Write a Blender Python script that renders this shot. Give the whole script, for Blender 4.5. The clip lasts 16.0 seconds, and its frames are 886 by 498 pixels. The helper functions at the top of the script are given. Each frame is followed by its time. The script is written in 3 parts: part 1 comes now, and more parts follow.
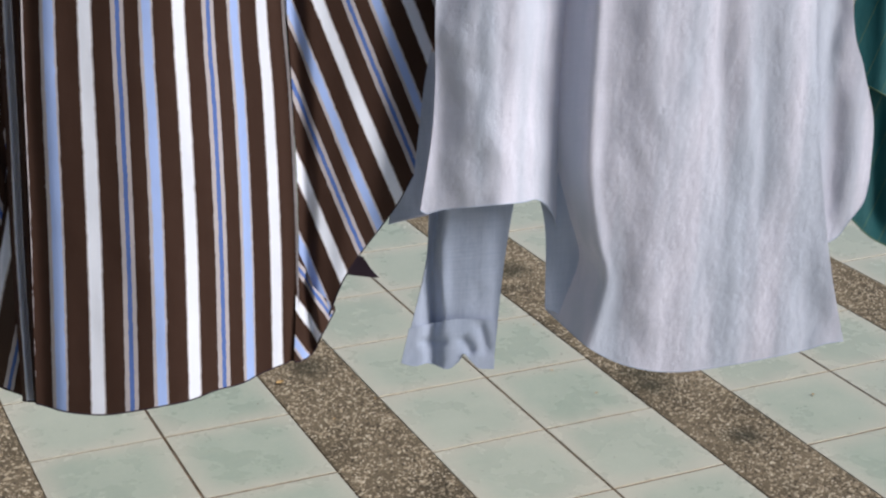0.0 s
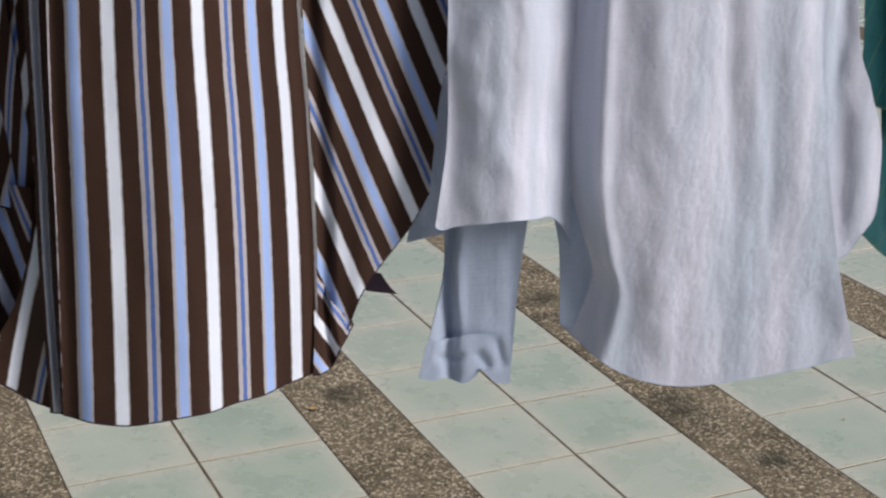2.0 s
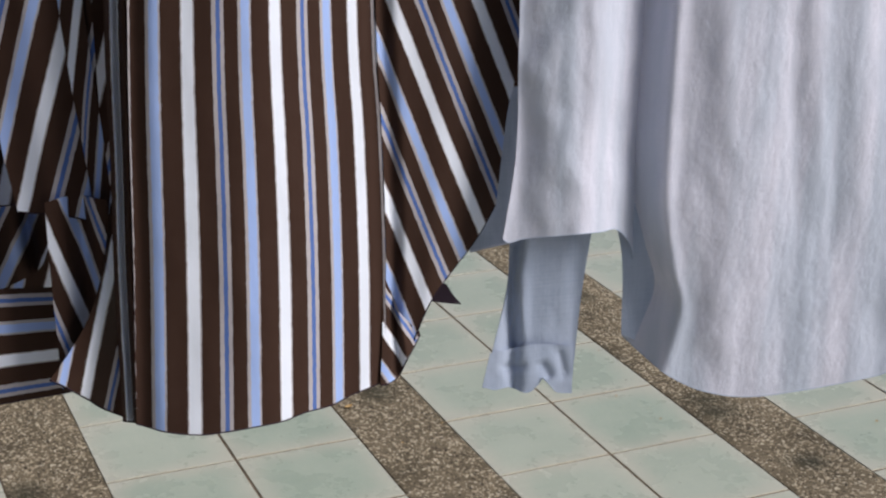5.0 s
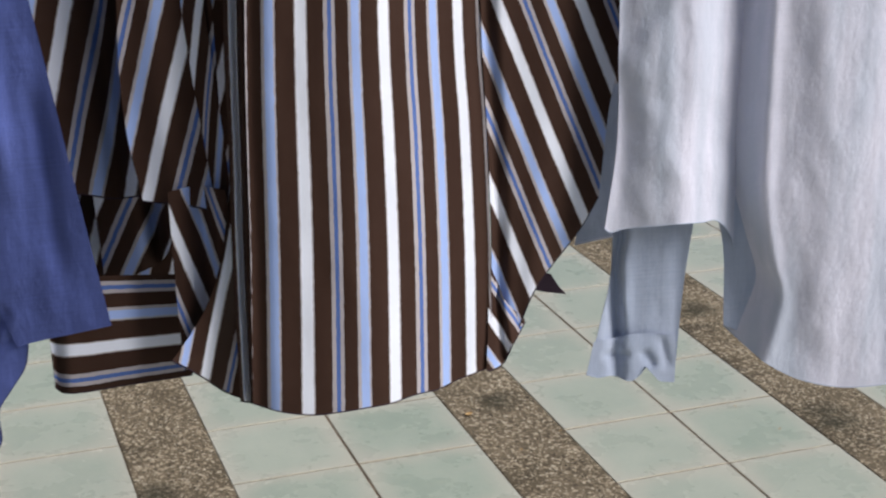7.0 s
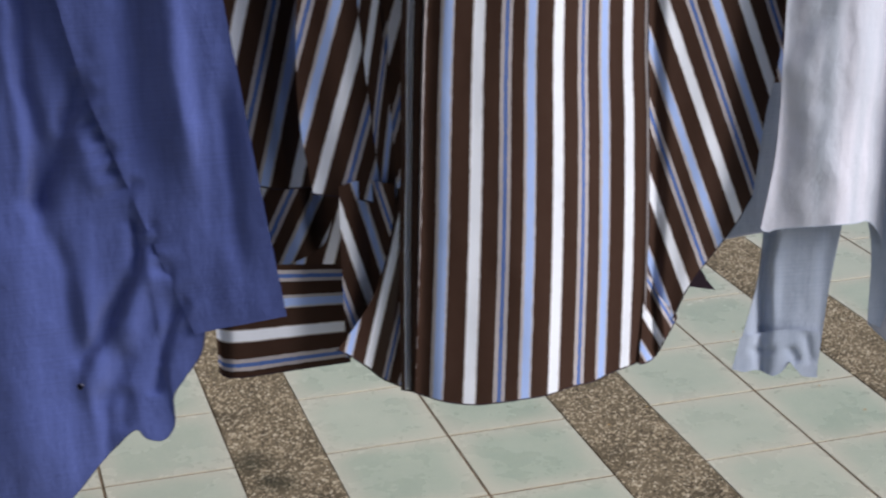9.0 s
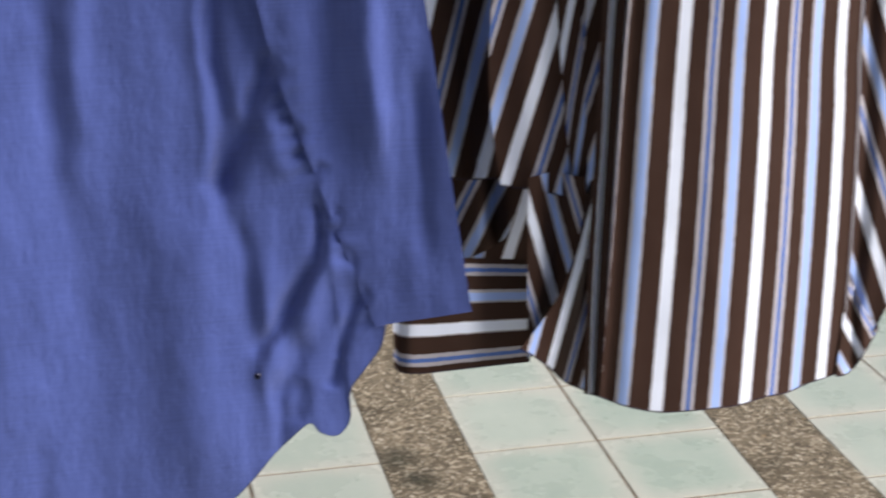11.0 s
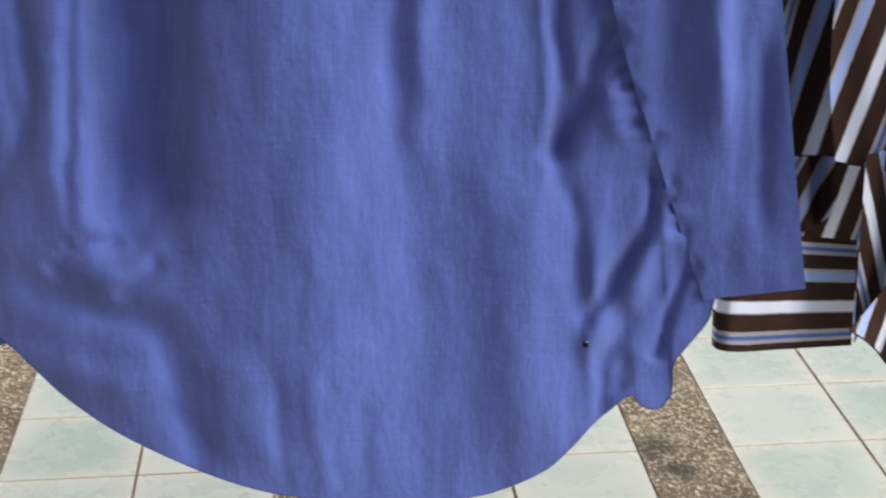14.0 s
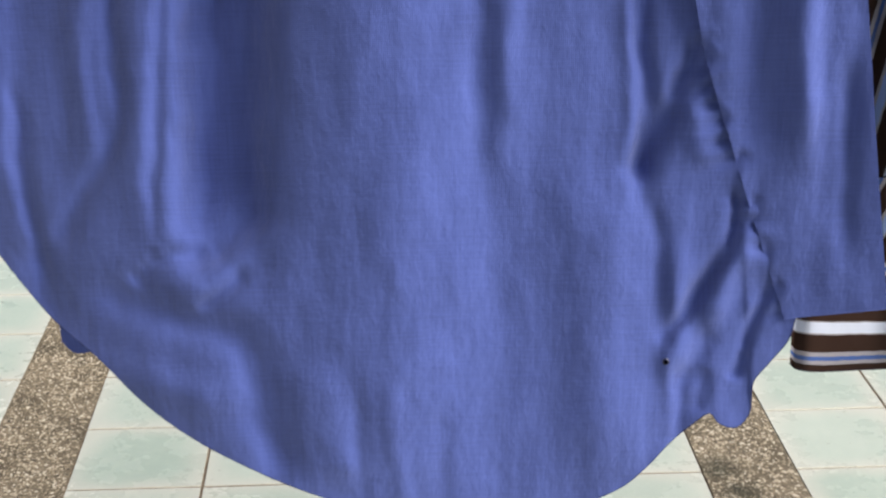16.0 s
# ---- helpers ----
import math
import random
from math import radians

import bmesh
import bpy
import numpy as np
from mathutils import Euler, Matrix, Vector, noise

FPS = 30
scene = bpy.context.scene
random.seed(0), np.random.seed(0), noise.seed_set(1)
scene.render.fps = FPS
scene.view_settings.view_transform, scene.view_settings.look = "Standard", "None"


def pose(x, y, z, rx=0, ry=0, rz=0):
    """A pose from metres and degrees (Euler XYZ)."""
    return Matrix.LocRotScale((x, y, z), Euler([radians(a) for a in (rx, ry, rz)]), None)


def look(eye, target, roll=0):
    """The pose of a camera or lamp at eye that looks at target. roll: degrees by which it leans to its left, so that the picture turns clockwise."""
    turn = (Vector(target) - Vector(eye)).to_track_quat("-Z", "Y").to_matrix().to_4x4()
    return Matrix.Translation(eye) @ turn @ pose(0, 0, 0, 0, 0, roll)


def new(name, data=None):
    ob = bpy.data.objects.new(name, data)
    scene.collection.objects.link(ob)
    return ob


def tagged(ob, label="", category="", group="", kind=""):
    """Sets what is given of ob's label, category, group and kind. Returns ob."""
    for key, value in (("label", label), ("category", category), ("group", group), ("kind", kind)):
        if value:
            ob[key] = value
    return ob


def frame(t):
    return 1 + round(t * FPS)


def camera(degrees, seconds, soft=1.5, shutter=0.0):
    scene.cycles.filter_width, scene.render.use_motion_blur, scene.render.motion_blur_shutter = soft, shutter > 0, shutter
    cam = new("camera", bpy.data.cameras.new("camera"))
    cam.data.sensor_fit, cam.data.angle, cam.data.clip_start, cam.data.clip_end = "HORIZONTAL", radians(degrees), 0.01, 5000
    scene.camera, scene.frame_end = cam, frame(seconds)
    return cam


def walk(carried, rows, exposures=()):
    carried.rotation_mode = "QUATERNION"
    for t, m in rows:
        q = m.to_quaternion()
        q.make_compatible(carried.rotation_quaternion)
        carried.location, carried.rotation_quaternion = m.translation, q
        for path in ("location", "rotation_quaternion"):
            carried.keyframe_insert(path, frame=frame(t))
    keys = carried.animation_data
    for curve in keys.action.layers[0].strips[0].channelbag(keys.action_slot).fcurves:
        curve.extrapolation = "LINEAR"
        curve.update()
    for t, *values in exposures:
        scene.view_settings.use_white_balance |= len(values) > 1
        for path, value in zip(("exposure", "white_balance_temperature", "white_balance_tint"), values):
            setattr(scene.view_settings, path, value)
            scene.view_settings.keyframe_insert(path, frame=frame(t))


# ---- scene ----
cam = camera(31.00, 16.0, soft=2.2, shutter=0.8)
walk(cam, [
    (0.0, look((-0.537, -3.136, 1.67), (0.279, -1.453, 0.963), 1.3)),
    (0.5, look((-0.522, -3.153, 1.668), (0.29, -1.462, 0.973), 1.1)),
    (1.0, look((-0.513, -3.15, 1.67), (0.291, -1.454, 0.978), 1.2)),
    (1.5, look((-0.557, -3.186, 1.688), (0.256, -1.49, 1.009), 1.1)),
    (2.0, look((-0.53, -3.195, 1.666), (0.242, -1.475, 1.001), 0.5)),
    (2.5, look((-0.541, -3.198, 1.68), (0.217, -1.477, 1.001), 0.6)),
    (3.0, look((-0.587, -3.173, 1.694), (0.204, -1.468, 1.01), 1.2)),
    (5.5, look((-0.592, -3.179, 1.694), (0.145, -1.446, 1.02), 0.5)),
    (6.0, look((-0.617, -3.189, 1.694), (0.086, -1.44, 1.026), 0.4)),
    (6.5, look((-0.611, -3.227, 1.683), (0.046, -1.455, 1.028), 0.0)),
    (7.0, look((-0.591, -3.258, 1.676), (0.019, -1.466, 1.031), -0.9)),
    (7.5, look((-0.584, -3.278, 1.67), (-0.012, -1.47, 1.035), -0.8)),
    (8.0, look((-0.621, -3.217, 1.682), (-0.049, -1.418, 1.022), -0.4)),
    (10.5, look((-0.829, -3.272, 1.777), (-0.319, -1.471, 1.073), 0.1)),
    (11.0, look((-0.782, -3.151, 1.699), (-0.367, -1.322, 1.004), 0.1)),
    (11.5, look((-0.816, -3.153, 1.69), (-0.449, -1.314, 0.996), -0.4)),
    (12.0, look((-0.858, -3.174, 1.699), (-0.54, -1.333, 0.987), 0.8)),
    (12.5, look((-0.848, -3.156, 1.669), (-0.596, -1.297, 0.975), -0.8)),
    (13.0, look((-0.848, -3.216, 1.684), (-0.669, -1.35, 0.989), -1.2)),
    (13.5, look((-0.916, -3.186, 1.703), (-0.72, -1.33, 0.984), -0.6)),
    (14.0, look((-0.904, -3.134, 1.671), (-0.748, -1.267, 0.972), -0.5)),
    (14.5, look((-0.888, -3.16, 1.67), (-0.783, -1.285, 0.982), -0.6)),
    (15.0, look((-0.919, -3.158, 1.673), (-0.811, -1.283, 0.986), -1.1)),
    (15.5, look((-0.954, -3.212, 1.694), (-0.848, -1.335, 1.011), -0.7)),
    (16.0, look((-0.934, -3.146, 1.672), (-0.844, -1.266, 0.996), -0.4)),
], [(0, 0.58, 6370, 11), (1.5, 0.48, 6370, 11), (3, 0.46, 6370, 11), (5.5, 0.46, 6370, 11), (7, 0.57, 6370, 11), (8, 0.46, 6370, 11), (10.5, 0.86, 6300, 12), (11.3, 1.06, 6280, 12), (12, 1.17, 6280, 12), (13.5, 1.23, 6250, 12), (16, 1.32, 6330, 10)])

# ---- light: a bright, even sky with a soft sun ----
world = bpy.data.worlds.new("sky")
scene.world = world
world.use_nodes = True
wn = world.node_tree
sky = wn.nodes.new("ShaderNodeTexSky")
sky.sky_type, sky.sun_disc = "NISHITA", False
sky.sun_elevation, sky.sun_rotation = radians(36), radians(124)
sky.dust_density, sky.air_density = 2.5, 1.0
wn.links.new(sky.outputs[0], wn.nodes["Background"].inputs[0])
wn.nodes["Background"].inputs[1].default_value = 0.052
sun = new("sun", bpy.data.lights.new("sun", "SUN"))
sun.data.energy, sun.data.angle, sun.data.color = 2.85, radians(42), (1.0, 0.96, 0.9)
sun.matrix_world = look((3.8, -4.4, 4.2), (-0.2, -1.7, 1.0))


# ---- materials ----
def material(name, rough=0.8, spec=0.3):
    m = bpy.data.materials.new(name)
    m.use_nodes = True
    nt = m.node_tree
    b = nt.nodes["Principled BSDF"]
    b.inputs["Roughness"].default_value = rough
    b.inputs["Specular IOR Level"].default_value = spec
    return m, nt, b


def node(nt, kind, **sets):
    n = nt.nodes.new("ShaderNode" + kind)
    for k, v in sets.items():
        n.inputs[k.replace("_", " ")].default_value = v
    return n


def ramp(nt, fac, stops, interpolation="LINEAR"):
    r = nt.nodes.new("ShaderNodeValToRGB")
    r.color_ramp.interpolation = interpolation
    e = r.color_ramp.elements
    while len(e) < len(stops):
        e.new(1)
    for el, (p, c) in zip(e, stops):
        el.position, el.color = p, (*c, 1)
    nt.links.new(fac, r.inputs[0])
    return r.outputs[0]


def mix(nt, fac, a, b, mode="MIX"):
    m = nt.nodes.new("ShaderNodeMix")
    m.data_type, m.blend_type = "RGBA", mode
    for sock, v in ((m.inputs[0], fac), (m.inputs[6], a), (m.inputs[7], b)):
        if isinstance(v, (int, float)):
            sock.default_value = v
        elif isinstance(v, tuple):
            sock.default_value = (*v, 1)
        else:
            nt.links.new(v, sock)
    return m.outputs[2]


def maths(nt, op, a, b=0.0):
    m = nt.nodes.new("ShaderNodeMath")
    m.operation = op
    for sock, v in zip(m.inputs, (a, b)):
        if isinstance(v, (int, float)):
            sock.default_value = v
        else:
            nt.links.new(v, sock)
    return m.outputs[0]


def coords(nt, which="Object", scale=(1, 1, 1)):
    t = nt.nodes.new("ShaderNodeTexCoord")
    mp = nt.nodes.new("ShaderNodeMapping")
    mp.inputs["Scale"].default_value = scale
    nt.links.new(t.outputs[which], mp.inputs[0])
    return mp.outputs[0]


def noise_tex(nt, vec, scale, detail=4.0, rough=0.55):
    n = node(nt, "TexNoise", Scale=scale, Detail=detail, Roughness=rough)
    nt.links.new(vec, n.inputs["Vector"])
    return n.outputs["Fac"]


def bump(nt, b, *layers):
    last = None
    for height, strength, dist in layers:
        n = node(nt, "Bump", Strength=strength, Distance=dist)
        nt.links.new(height, n.inputs["Height"])
        if last:
            nt.links.new(last, n.inputs["Normal"])
        last = n.outputs[0]
    nt.links.new(last, b.inputs["Normal"])


def weave(nt, uv):
    """Fine threads across and along a cloth, from its coordinates in metres."""
    out = []
    for axis in ("X", "Y"):
        w = node(nt, "TexWave", Scale=160.0, Distortion=1.5, Detail=2.0)
        w.bands_direction = axis
        nt.links.new(uv, w.inputs["Vector"])
        out.append(w.outputs["Fac"])
    return maths(nt, "MULTIPLY", out[0], out[1])


def slubs(nt, uv, along=(420, 14, 1), across=(20, 420, 1)):
    """Thicker and thinner threads of a plain cloth."""
    res = []
    for sc in (along, across):
        mp = nt.nodes.new("ShaderNodeMapping")
        mp.inputs["Scale"].default_value = sc
        nt.links.new(uv, mp.inputs[0])
        res.append(noise_tex(nt, mp.outputs[0], 1.0, 2.0))
    return maths(nt, "MULTIPLY", maths(nt, "ADD", res[0], res[1]), 0.5)


def cloth_material(name, dark, light, rough=0.9, sheen=0.15, wrinkle=0.6, mottle=0.35, tiny_wrinkle=0.25, streak=0.2, band=None):
    m, nt, b = material(name, rough, 0.15)
    uv = nt.nodes.new("ShaderNodeUVMap").outputs[0]
    th = slubs(nt, uv)
    col = ramp(nt, th, [(0.1, dark), (0.9, light)])
    fade = noise_tex(nt, coords(nt, "Object", (1, 1, 0.35)), 24.0, 6.0, 0.65)
    worn = nt.nodes.new("ShaderNodeSeparateColor")
    nt.links.new(ramp(nt, fade, [(0.40, (0, 0, 0)), (0.62, (1, 1, 1))]), worn.inputs[0])
    col = mix(nt, maths(nt, "MULTIPLY", worn.outputs[0], mottle), col, tuple(min(1, c * 1.18) for c in light))
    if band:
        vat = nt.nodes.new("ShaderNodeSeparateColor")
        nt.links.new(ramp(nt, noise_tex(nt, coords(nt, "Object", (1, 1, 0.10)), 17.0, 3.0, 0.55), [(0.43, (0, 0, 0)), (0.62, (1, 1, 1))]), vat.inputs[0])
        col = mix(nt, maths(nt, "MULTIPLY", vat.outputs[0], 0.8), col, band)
    tiny = noise_tex(nt, coords(nt, "Object", (1, 1, 0.6)), 75.0, 5.0, 0.6)
    nt.links.new(col, b.inputs["Base Color"])
    b.inputs["Sheen Weight"].default_value = sheen
    crease = noise_tex(nt, coords(nt, "Object", (1.1, 1.1, 0.75)), 20.0, 4.0, 0.5)
    hang = noise_tex(nt, coords(nt, "Object", (1, 1, 0.16)), 26.0, 2.0, 0.5)
    bump(nt, b, (crease, wrinkle, 0.005), (hang, streak, 0.004), (tiny, tiny_wrinkle, 0.0025), (weave(nt, uv), 0.25, 0.0008))
    return m


def stripe_material(name, worn=0.25):
    """Brown shirting with light blue, white and fine blue stripes; u counts the repeats."""
    m, nt, b = material(name, 0.85, 0.2)
    uv = nt.nodes.new("ShaderNodeUVMap").outputs[0]
    sep = nt.nodes.new("ShaderNodeSeparateXYZ")
    nt.links.new(uv, sep.inputs[0])
    pos = coords(nt, "Object")
    wob = maths(nt, "MULTIPLY", maths(nt, "SUBTRACT", noise_tex(nt, pos, 120.0, 3.0), 0.5), 0.022)
    u = maths(nt, "FRACT", maths(nt, "ADD", sep.outputs[0], wob))
    brown, tan = (0.037, 0.0165, 0.0105), (0.42, 0.39, 0.42)
    white, pale, blue = (0.78, 0.82, 0.95), (0.34, 0.46, 0.82), (0.08, 0.15, 0.42)
    col = ramp(nt, u, [(0.0, tan), (0.022, pale), (0.118, tan), (0.140, brown), (0.350, tan), (0.363, white), (0.482, tan), (0.498, brown),
                       (0.690, tan), (0.735, blue), (0.785, tan), (0.828, brown), (0.985, tan)], "CONSTANT")
    grain = noise_tex(nt, pos, 60.0, 4.0)
    col = mix(nt, maths(nt, "MULTIPLY", grain, worn), col, (0.2, 0.15, 0.14))
    nt.links.new(col, b.inputs["Base Color"])
    crease = noise_tex(nt, coords(nt, "Object", (1.2, 1.2, 0.7)), 18.0, 4.0, 0.5)
    fine = noise_tex(nt, pos, 700.0, 2.0)
    bump(nt, b, (crease, 0.45, 0.005), (fine, 0.2, 0.0008))
    return m


STRIPES = stripe_material("striped_shirting", 0.05)
STRIPE_HEM, nt, b = material("striped_hem", 0.9, 0.1)
b.inputs["Base Color"].default_value = (0.03, 0.02, 0.03, 1)
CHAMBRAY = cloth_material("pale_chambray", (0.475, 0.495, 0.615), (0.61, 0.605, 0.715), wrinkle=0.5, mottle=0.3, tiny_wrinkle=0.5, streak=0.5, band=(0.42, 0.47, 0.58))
# darker copy of the chambray: painted shade on cuff and inner parts; also hem colour
CHAMBRAY_SHADE_HEM = cloth_material("chambray_shade_hem", (0.27, 0.33, 0.46), (0.42, 0.47, 0.60), wrinkle=0.5, mottle=0.4, tiny_wrinkle=0.45, streak=0.4)
BLUE = cloth_material("blue_cotton", (0.036, 0.051, 0.168), (0.074, 0.102, 0.315), wrinkle=0.55, tiny_wrinkle=0.65, streak=0.55)
# dark navy for the painted shadow under the blue shirt's hem
NAVY_HEM_SHADOW = cloth_material("navy_hem_shadow", (0.012, 0.016, 0.06), (0.02, 0.03, 0.10))
TEAL = cloth_material("teal_cotton", (0.004, 0.05, 0.062), (0.010, 0.085, 0.095))
nt = TEAL.node_tree
b = nt.nodes["Principled BSDF"]
plain = b.inputs["Base Color"].links[0].from_socket
sep = nt.nodes.new("ShaderNodeSeparateXYZ")
nt.links.new(nt.nodes.new("ShaderNodeUVMap").outputs[0], sep.inputs[0])
lean = maths(nt, "SUBTRACT", sep.outputs[0], maths(nt, "MULTIPLY", sep.outputs[1], 0.45))
pin = maths(nt, "LESS_THAN", maths(nt, "FRACT", maths(nt, "MULTIPLY", lean, 26.0)), 0.035)
nt.links.new(mix(nt, maths(nt, "MULTIPLY", pin, 0.6), plain, (0.10, 0.14, 0.06)), b.inputs["Base Color"])

# green cement tile, darker and greener in the middle, with pale worn margins
TILE, nt, b = material("green_tile", 0.35, 0.6)
pos = coords(nt, "Object")
info = nt.nodes.new("ShaderNodeObjectInfo")
sepn = nt.nodes.new("ShaderNodeSeparateXYZ")
nt.links.new(nt.nodes.new("ShaderNodeUVMap").outputs[0], sepn.inputs[0])
ex = maths(nt, "ABSOLUTE", maths(nt, "SUBTRACT", sepn.outputs[0], 0.5))
ey = maths(nt, "ABSOLUTE", maths(nt, "SUBTRACT", sepn.outputs[1], 0.5))
off = nt.nodes.new("ShaderNodeVectorMath")
off.operation = "SCALE"
cmb = nt.nodes.new("ShaderNodeCombineXYZ")
for k in range(3):
    nt.links.new(info.outputs["Random"], cmb.inputs[k])
nt.links.new(cmb.outputs[0], off.inputs[0])
off.inputs["Scale"].default_value = 37.0
addv = nt.nodes.new("ShaderNodeVectorMath")
nt.links.new(pos, addv.inputs[0])
nt.links.new(off.outputs[0], addv.inputs[1])
tp = addv.outputs[0]


def grey(nt, fac, stops):
    """A soft ramp of greys as a plain value."""
    n = nt.nodes.new("ShaderNodeSeparateColor")
    nt.links.new(ramp(nt, fac, [(p, (v, v, v)) for p, v in stops], "EASE"), n.inputs[0])
    return n.outputs[0]


blotch = noise_tex(nt, tp, 7.0, 6.0, 0.62)
fine = noise_tex(nt, tp, 150.0, 3.0, 0.6)
round_edge = maths(nt, "POWER", maths(nt, "ADD", maths(nt, "POWER", ex, 5.0), maths(nt, "POWER", ey, 5.0)), 0.2)
ragged = maths(nt, "MULTIPLY", maths(nt, "SUBTRACT", noise_tex(nt, tp, 9.0, 3.0, 0.5), 0.5), 0.16)
edge = maths(nt, "ADD", round_edge, ragged)
green = ramp(nt, blotch, [(0.2, (0.325, 0.388, 0.305)), (0.8, (0.44, 0.488, 0.398))], "EASE")
tint = mix(nt, maths(nt, "MULTIPLY", info.outputs["Random"], 0.4), green, (0.56, 0.565, 0.475))
col = mix(nt, grey(nt, edge, [(0.27, 0.0), (0.55, 0.75)]), tint, (0.57, 0.535, 0.445))
rim = grey(nt, maths(nt, "ADD", maths(nt, "MAXIMUM", ex, ey), maths(nt, "MULTIPLY", ragged, 0.12)), [(0.482, 0.0), (0.496, 0.5)])
col = mix(nt, rim, col, (0.34, 0.255, 0.165))
col = mix(nt, maths(nt, "MULTIPLY", grey(nt, fine, [(0.52, 0.0), (0.74, 1.0)]), 0.2), col, (0.66, 0.69, 0.58))
stroke = nt.nodes.new("ShaderNodeMapping")
stroke.inputs["Scale"].default_value = (1.0, 0.25, 1.0)
nt.links.new(tp, stroke.inputs[0])
smear = grey(nt, noise_tex(nt, stroke.outputs[0], 38.0, 4.0, 0.65), [(0.5, 0.0), (0.72, 1.0)])
col = mix(nt, maths(nt, "MULTIPLY", smear, 0.15), col, (0.60, 0.60, 0.50))
dirt = grey(nt, noise_tex(nt, tp, 75.0, 2.0, 0.5), [(0.20, 1.0), (0.29, 0.0)])
col = mix(nt, maths(nt, "MULTIPLY", dirt, 0.75), col, (0.13, 0.105, 0.07))
nt.links.new(col, b.inputs["Base Color"])
nt.links.new(maths(nt, "ADD", maths(nt, "MULTIPLY", blotch, 0.22), 0.17), b.inputs["Roughness"])
b.inputs["Coat Weight"].default_value, b.inputs["Coat Roughness"].default_value = 0.4, 0.16
swell = noise_tex(nt, tp, 9.0, 2.0, 0.5)
bump(nt, b, (swell, 0.25, 0.004), (fine, 0.3, 0.0008))

GROUT, nt, b = material("grout", 0.95, 0.2)
pos = coords(nt, "Object")
nt.links.new(ramp(nt, noise_tex(nt, pos, 25.0, 5.0), [(0.3, (0.075, 0.052, 0.034)), (0.7, (0.20, 0.145, 0.095))]), b.inputs["Base Color"])
bump(nt, b, (noise_tex(nt, pos, 300.0), 0.4, 0.002))

def spots(nt, vec, places):
    """One where a dark damp stain lies on the floor, fading out raggedly; places: (x, y, radius)."""
    rag = maths(nt, "MULTIPLY", maths(nt, "SUBTRACT", noise_tex(nt, vec, 16.0, 4.0), 0.5), 1.6)
    total = 0.0
    for x, y, r in places:
        dist = nt.nodes.new("ShaderNodeVectorMath")
        dist.operation = "DISTANCE"
        nt.links.new(vec, dist.inputs[0])
        dist.inputs[1].default_value = (x, y, 0)
        near = maths(nt, "SUBTRACT", 1.2, maths(nt, "ADD", maths(nt, "DIVIDE", dist.outputs["Value"], r), rag))
        total = maths(nt, "MAXIMUM", total, near)
    return maths(nt, "MINIMUM", maths(nt, "MAXIMUM", total, 0.0), 1.0)


STAINS = [(-0.17, 0.01, 0.06), (-0.14, -0.10, 0.05), (1.46, -0.19, 0.07), (1.50, -0.50, 0.05), (0.73, 0.22, 0.06), (1.47, -0.13, 0.06), (1.49, 0.61, 0.07)]
MORTAR, nt, b = material("pebble_mortar", 0.95, 0.2)
pos = coords(nt, "Object")
stain = noise_tex(nt, pos, 5.5, 5.0, 0.6)
bed = ramp(nt, stain, [(0.28, (0.04, 0.033, 0.022)), (0.42, (0.12, 0.096, 0.064)), (0.72, (0.21, 0.168, 0.115))])
nt.links.new(mix(nt, maths(nt, "MULTIPLY", spots(nt, pos, STAINS), 0.8), bed, (0.03, 0.03, 0.02)), b.inputs["Base Color"])
bump(nt, b, (noise_tex(nt, pos, 240.0), 0.7, 0.003))

PEBBLE, nt, b = material("pebbles", 0.75, 0.35)
pos = coords(nt, "Object")
geo = nt.nodes.new("ShaderNodeNewGeometry")
stone = ramp(nt, geo.outputs["Random Per Island"], [(0.0, (0.045, 0.036, 0.024)), (0.25, (0.16, 0.126, 0.083)), (0.5, (0.31, 0.25, 0.172)), (0.78, (0.45, 0.38, 0.275)), (1.0, (0.58, 0.51, 0.40))])
stain = noise_tex(nt, pos, 5.5, 5.0, 0.6)
moss = ramp(nt, stain, [(0.30, (1, 1, 1)), (0.42, (0, 0, 0))])
sp = nt.nodes.new("ShaderNodeSeparateColor")
nt.links.new(moss, sp.inputs[0])
stone = mix(nt, maths(nt, "MULTIPLY", sp.outputs[0], 0.7), stone, (0.045, 0.04, 0.03))
nt.links.new(mix(nt, maths(nt, "MULTIPLY", spots(nt, pos, STAINS), 0.75), stone, (0.035, 0.035, 0.022)), b.inputs["Base Color"])

WIRE, nt, b = material("line_wire", 0.5, 0.5)
b.inputs["Base Color"].default_value = (0.25, 0.26, 0.27, 1)
PLASTIC, nt, b = material("hanger_plastic", 0.4, 0.5)
b.inputs["Base Color"].default_value = (0.1, 0.1, 0.11, 1)
BUTTON, nt, b = material("dark_button", 0.35, 0.5)
b.inputs["Base Color"].default_value = (0.015, 0.016, 0.05, 1)
LEAF, nt, b = material("dry_leaf", 0.8, 0.2)
b.inputs["Base Color"].default_value = (0.45, 0.30, 0.14, 1)


# ---- mesh helpers ----
MEAN_EYE = Vector((-0.75, -3.17, 1.68))  # mean camera eye; cloth depth follows its sight lines, so outlines fit the view

def part(name, bm, mat, parent, label=""):
    me = bpy.data.meshes.new(name)
    bm.to_mesh(me)
    bm.free()
    for p in me.polygons:
        p.use_smooth = True
    me.materials.append(mat)
    ob = new(name, me)
    ob.parent = parent
    if label:
        tagged(ob, label)
    return ob


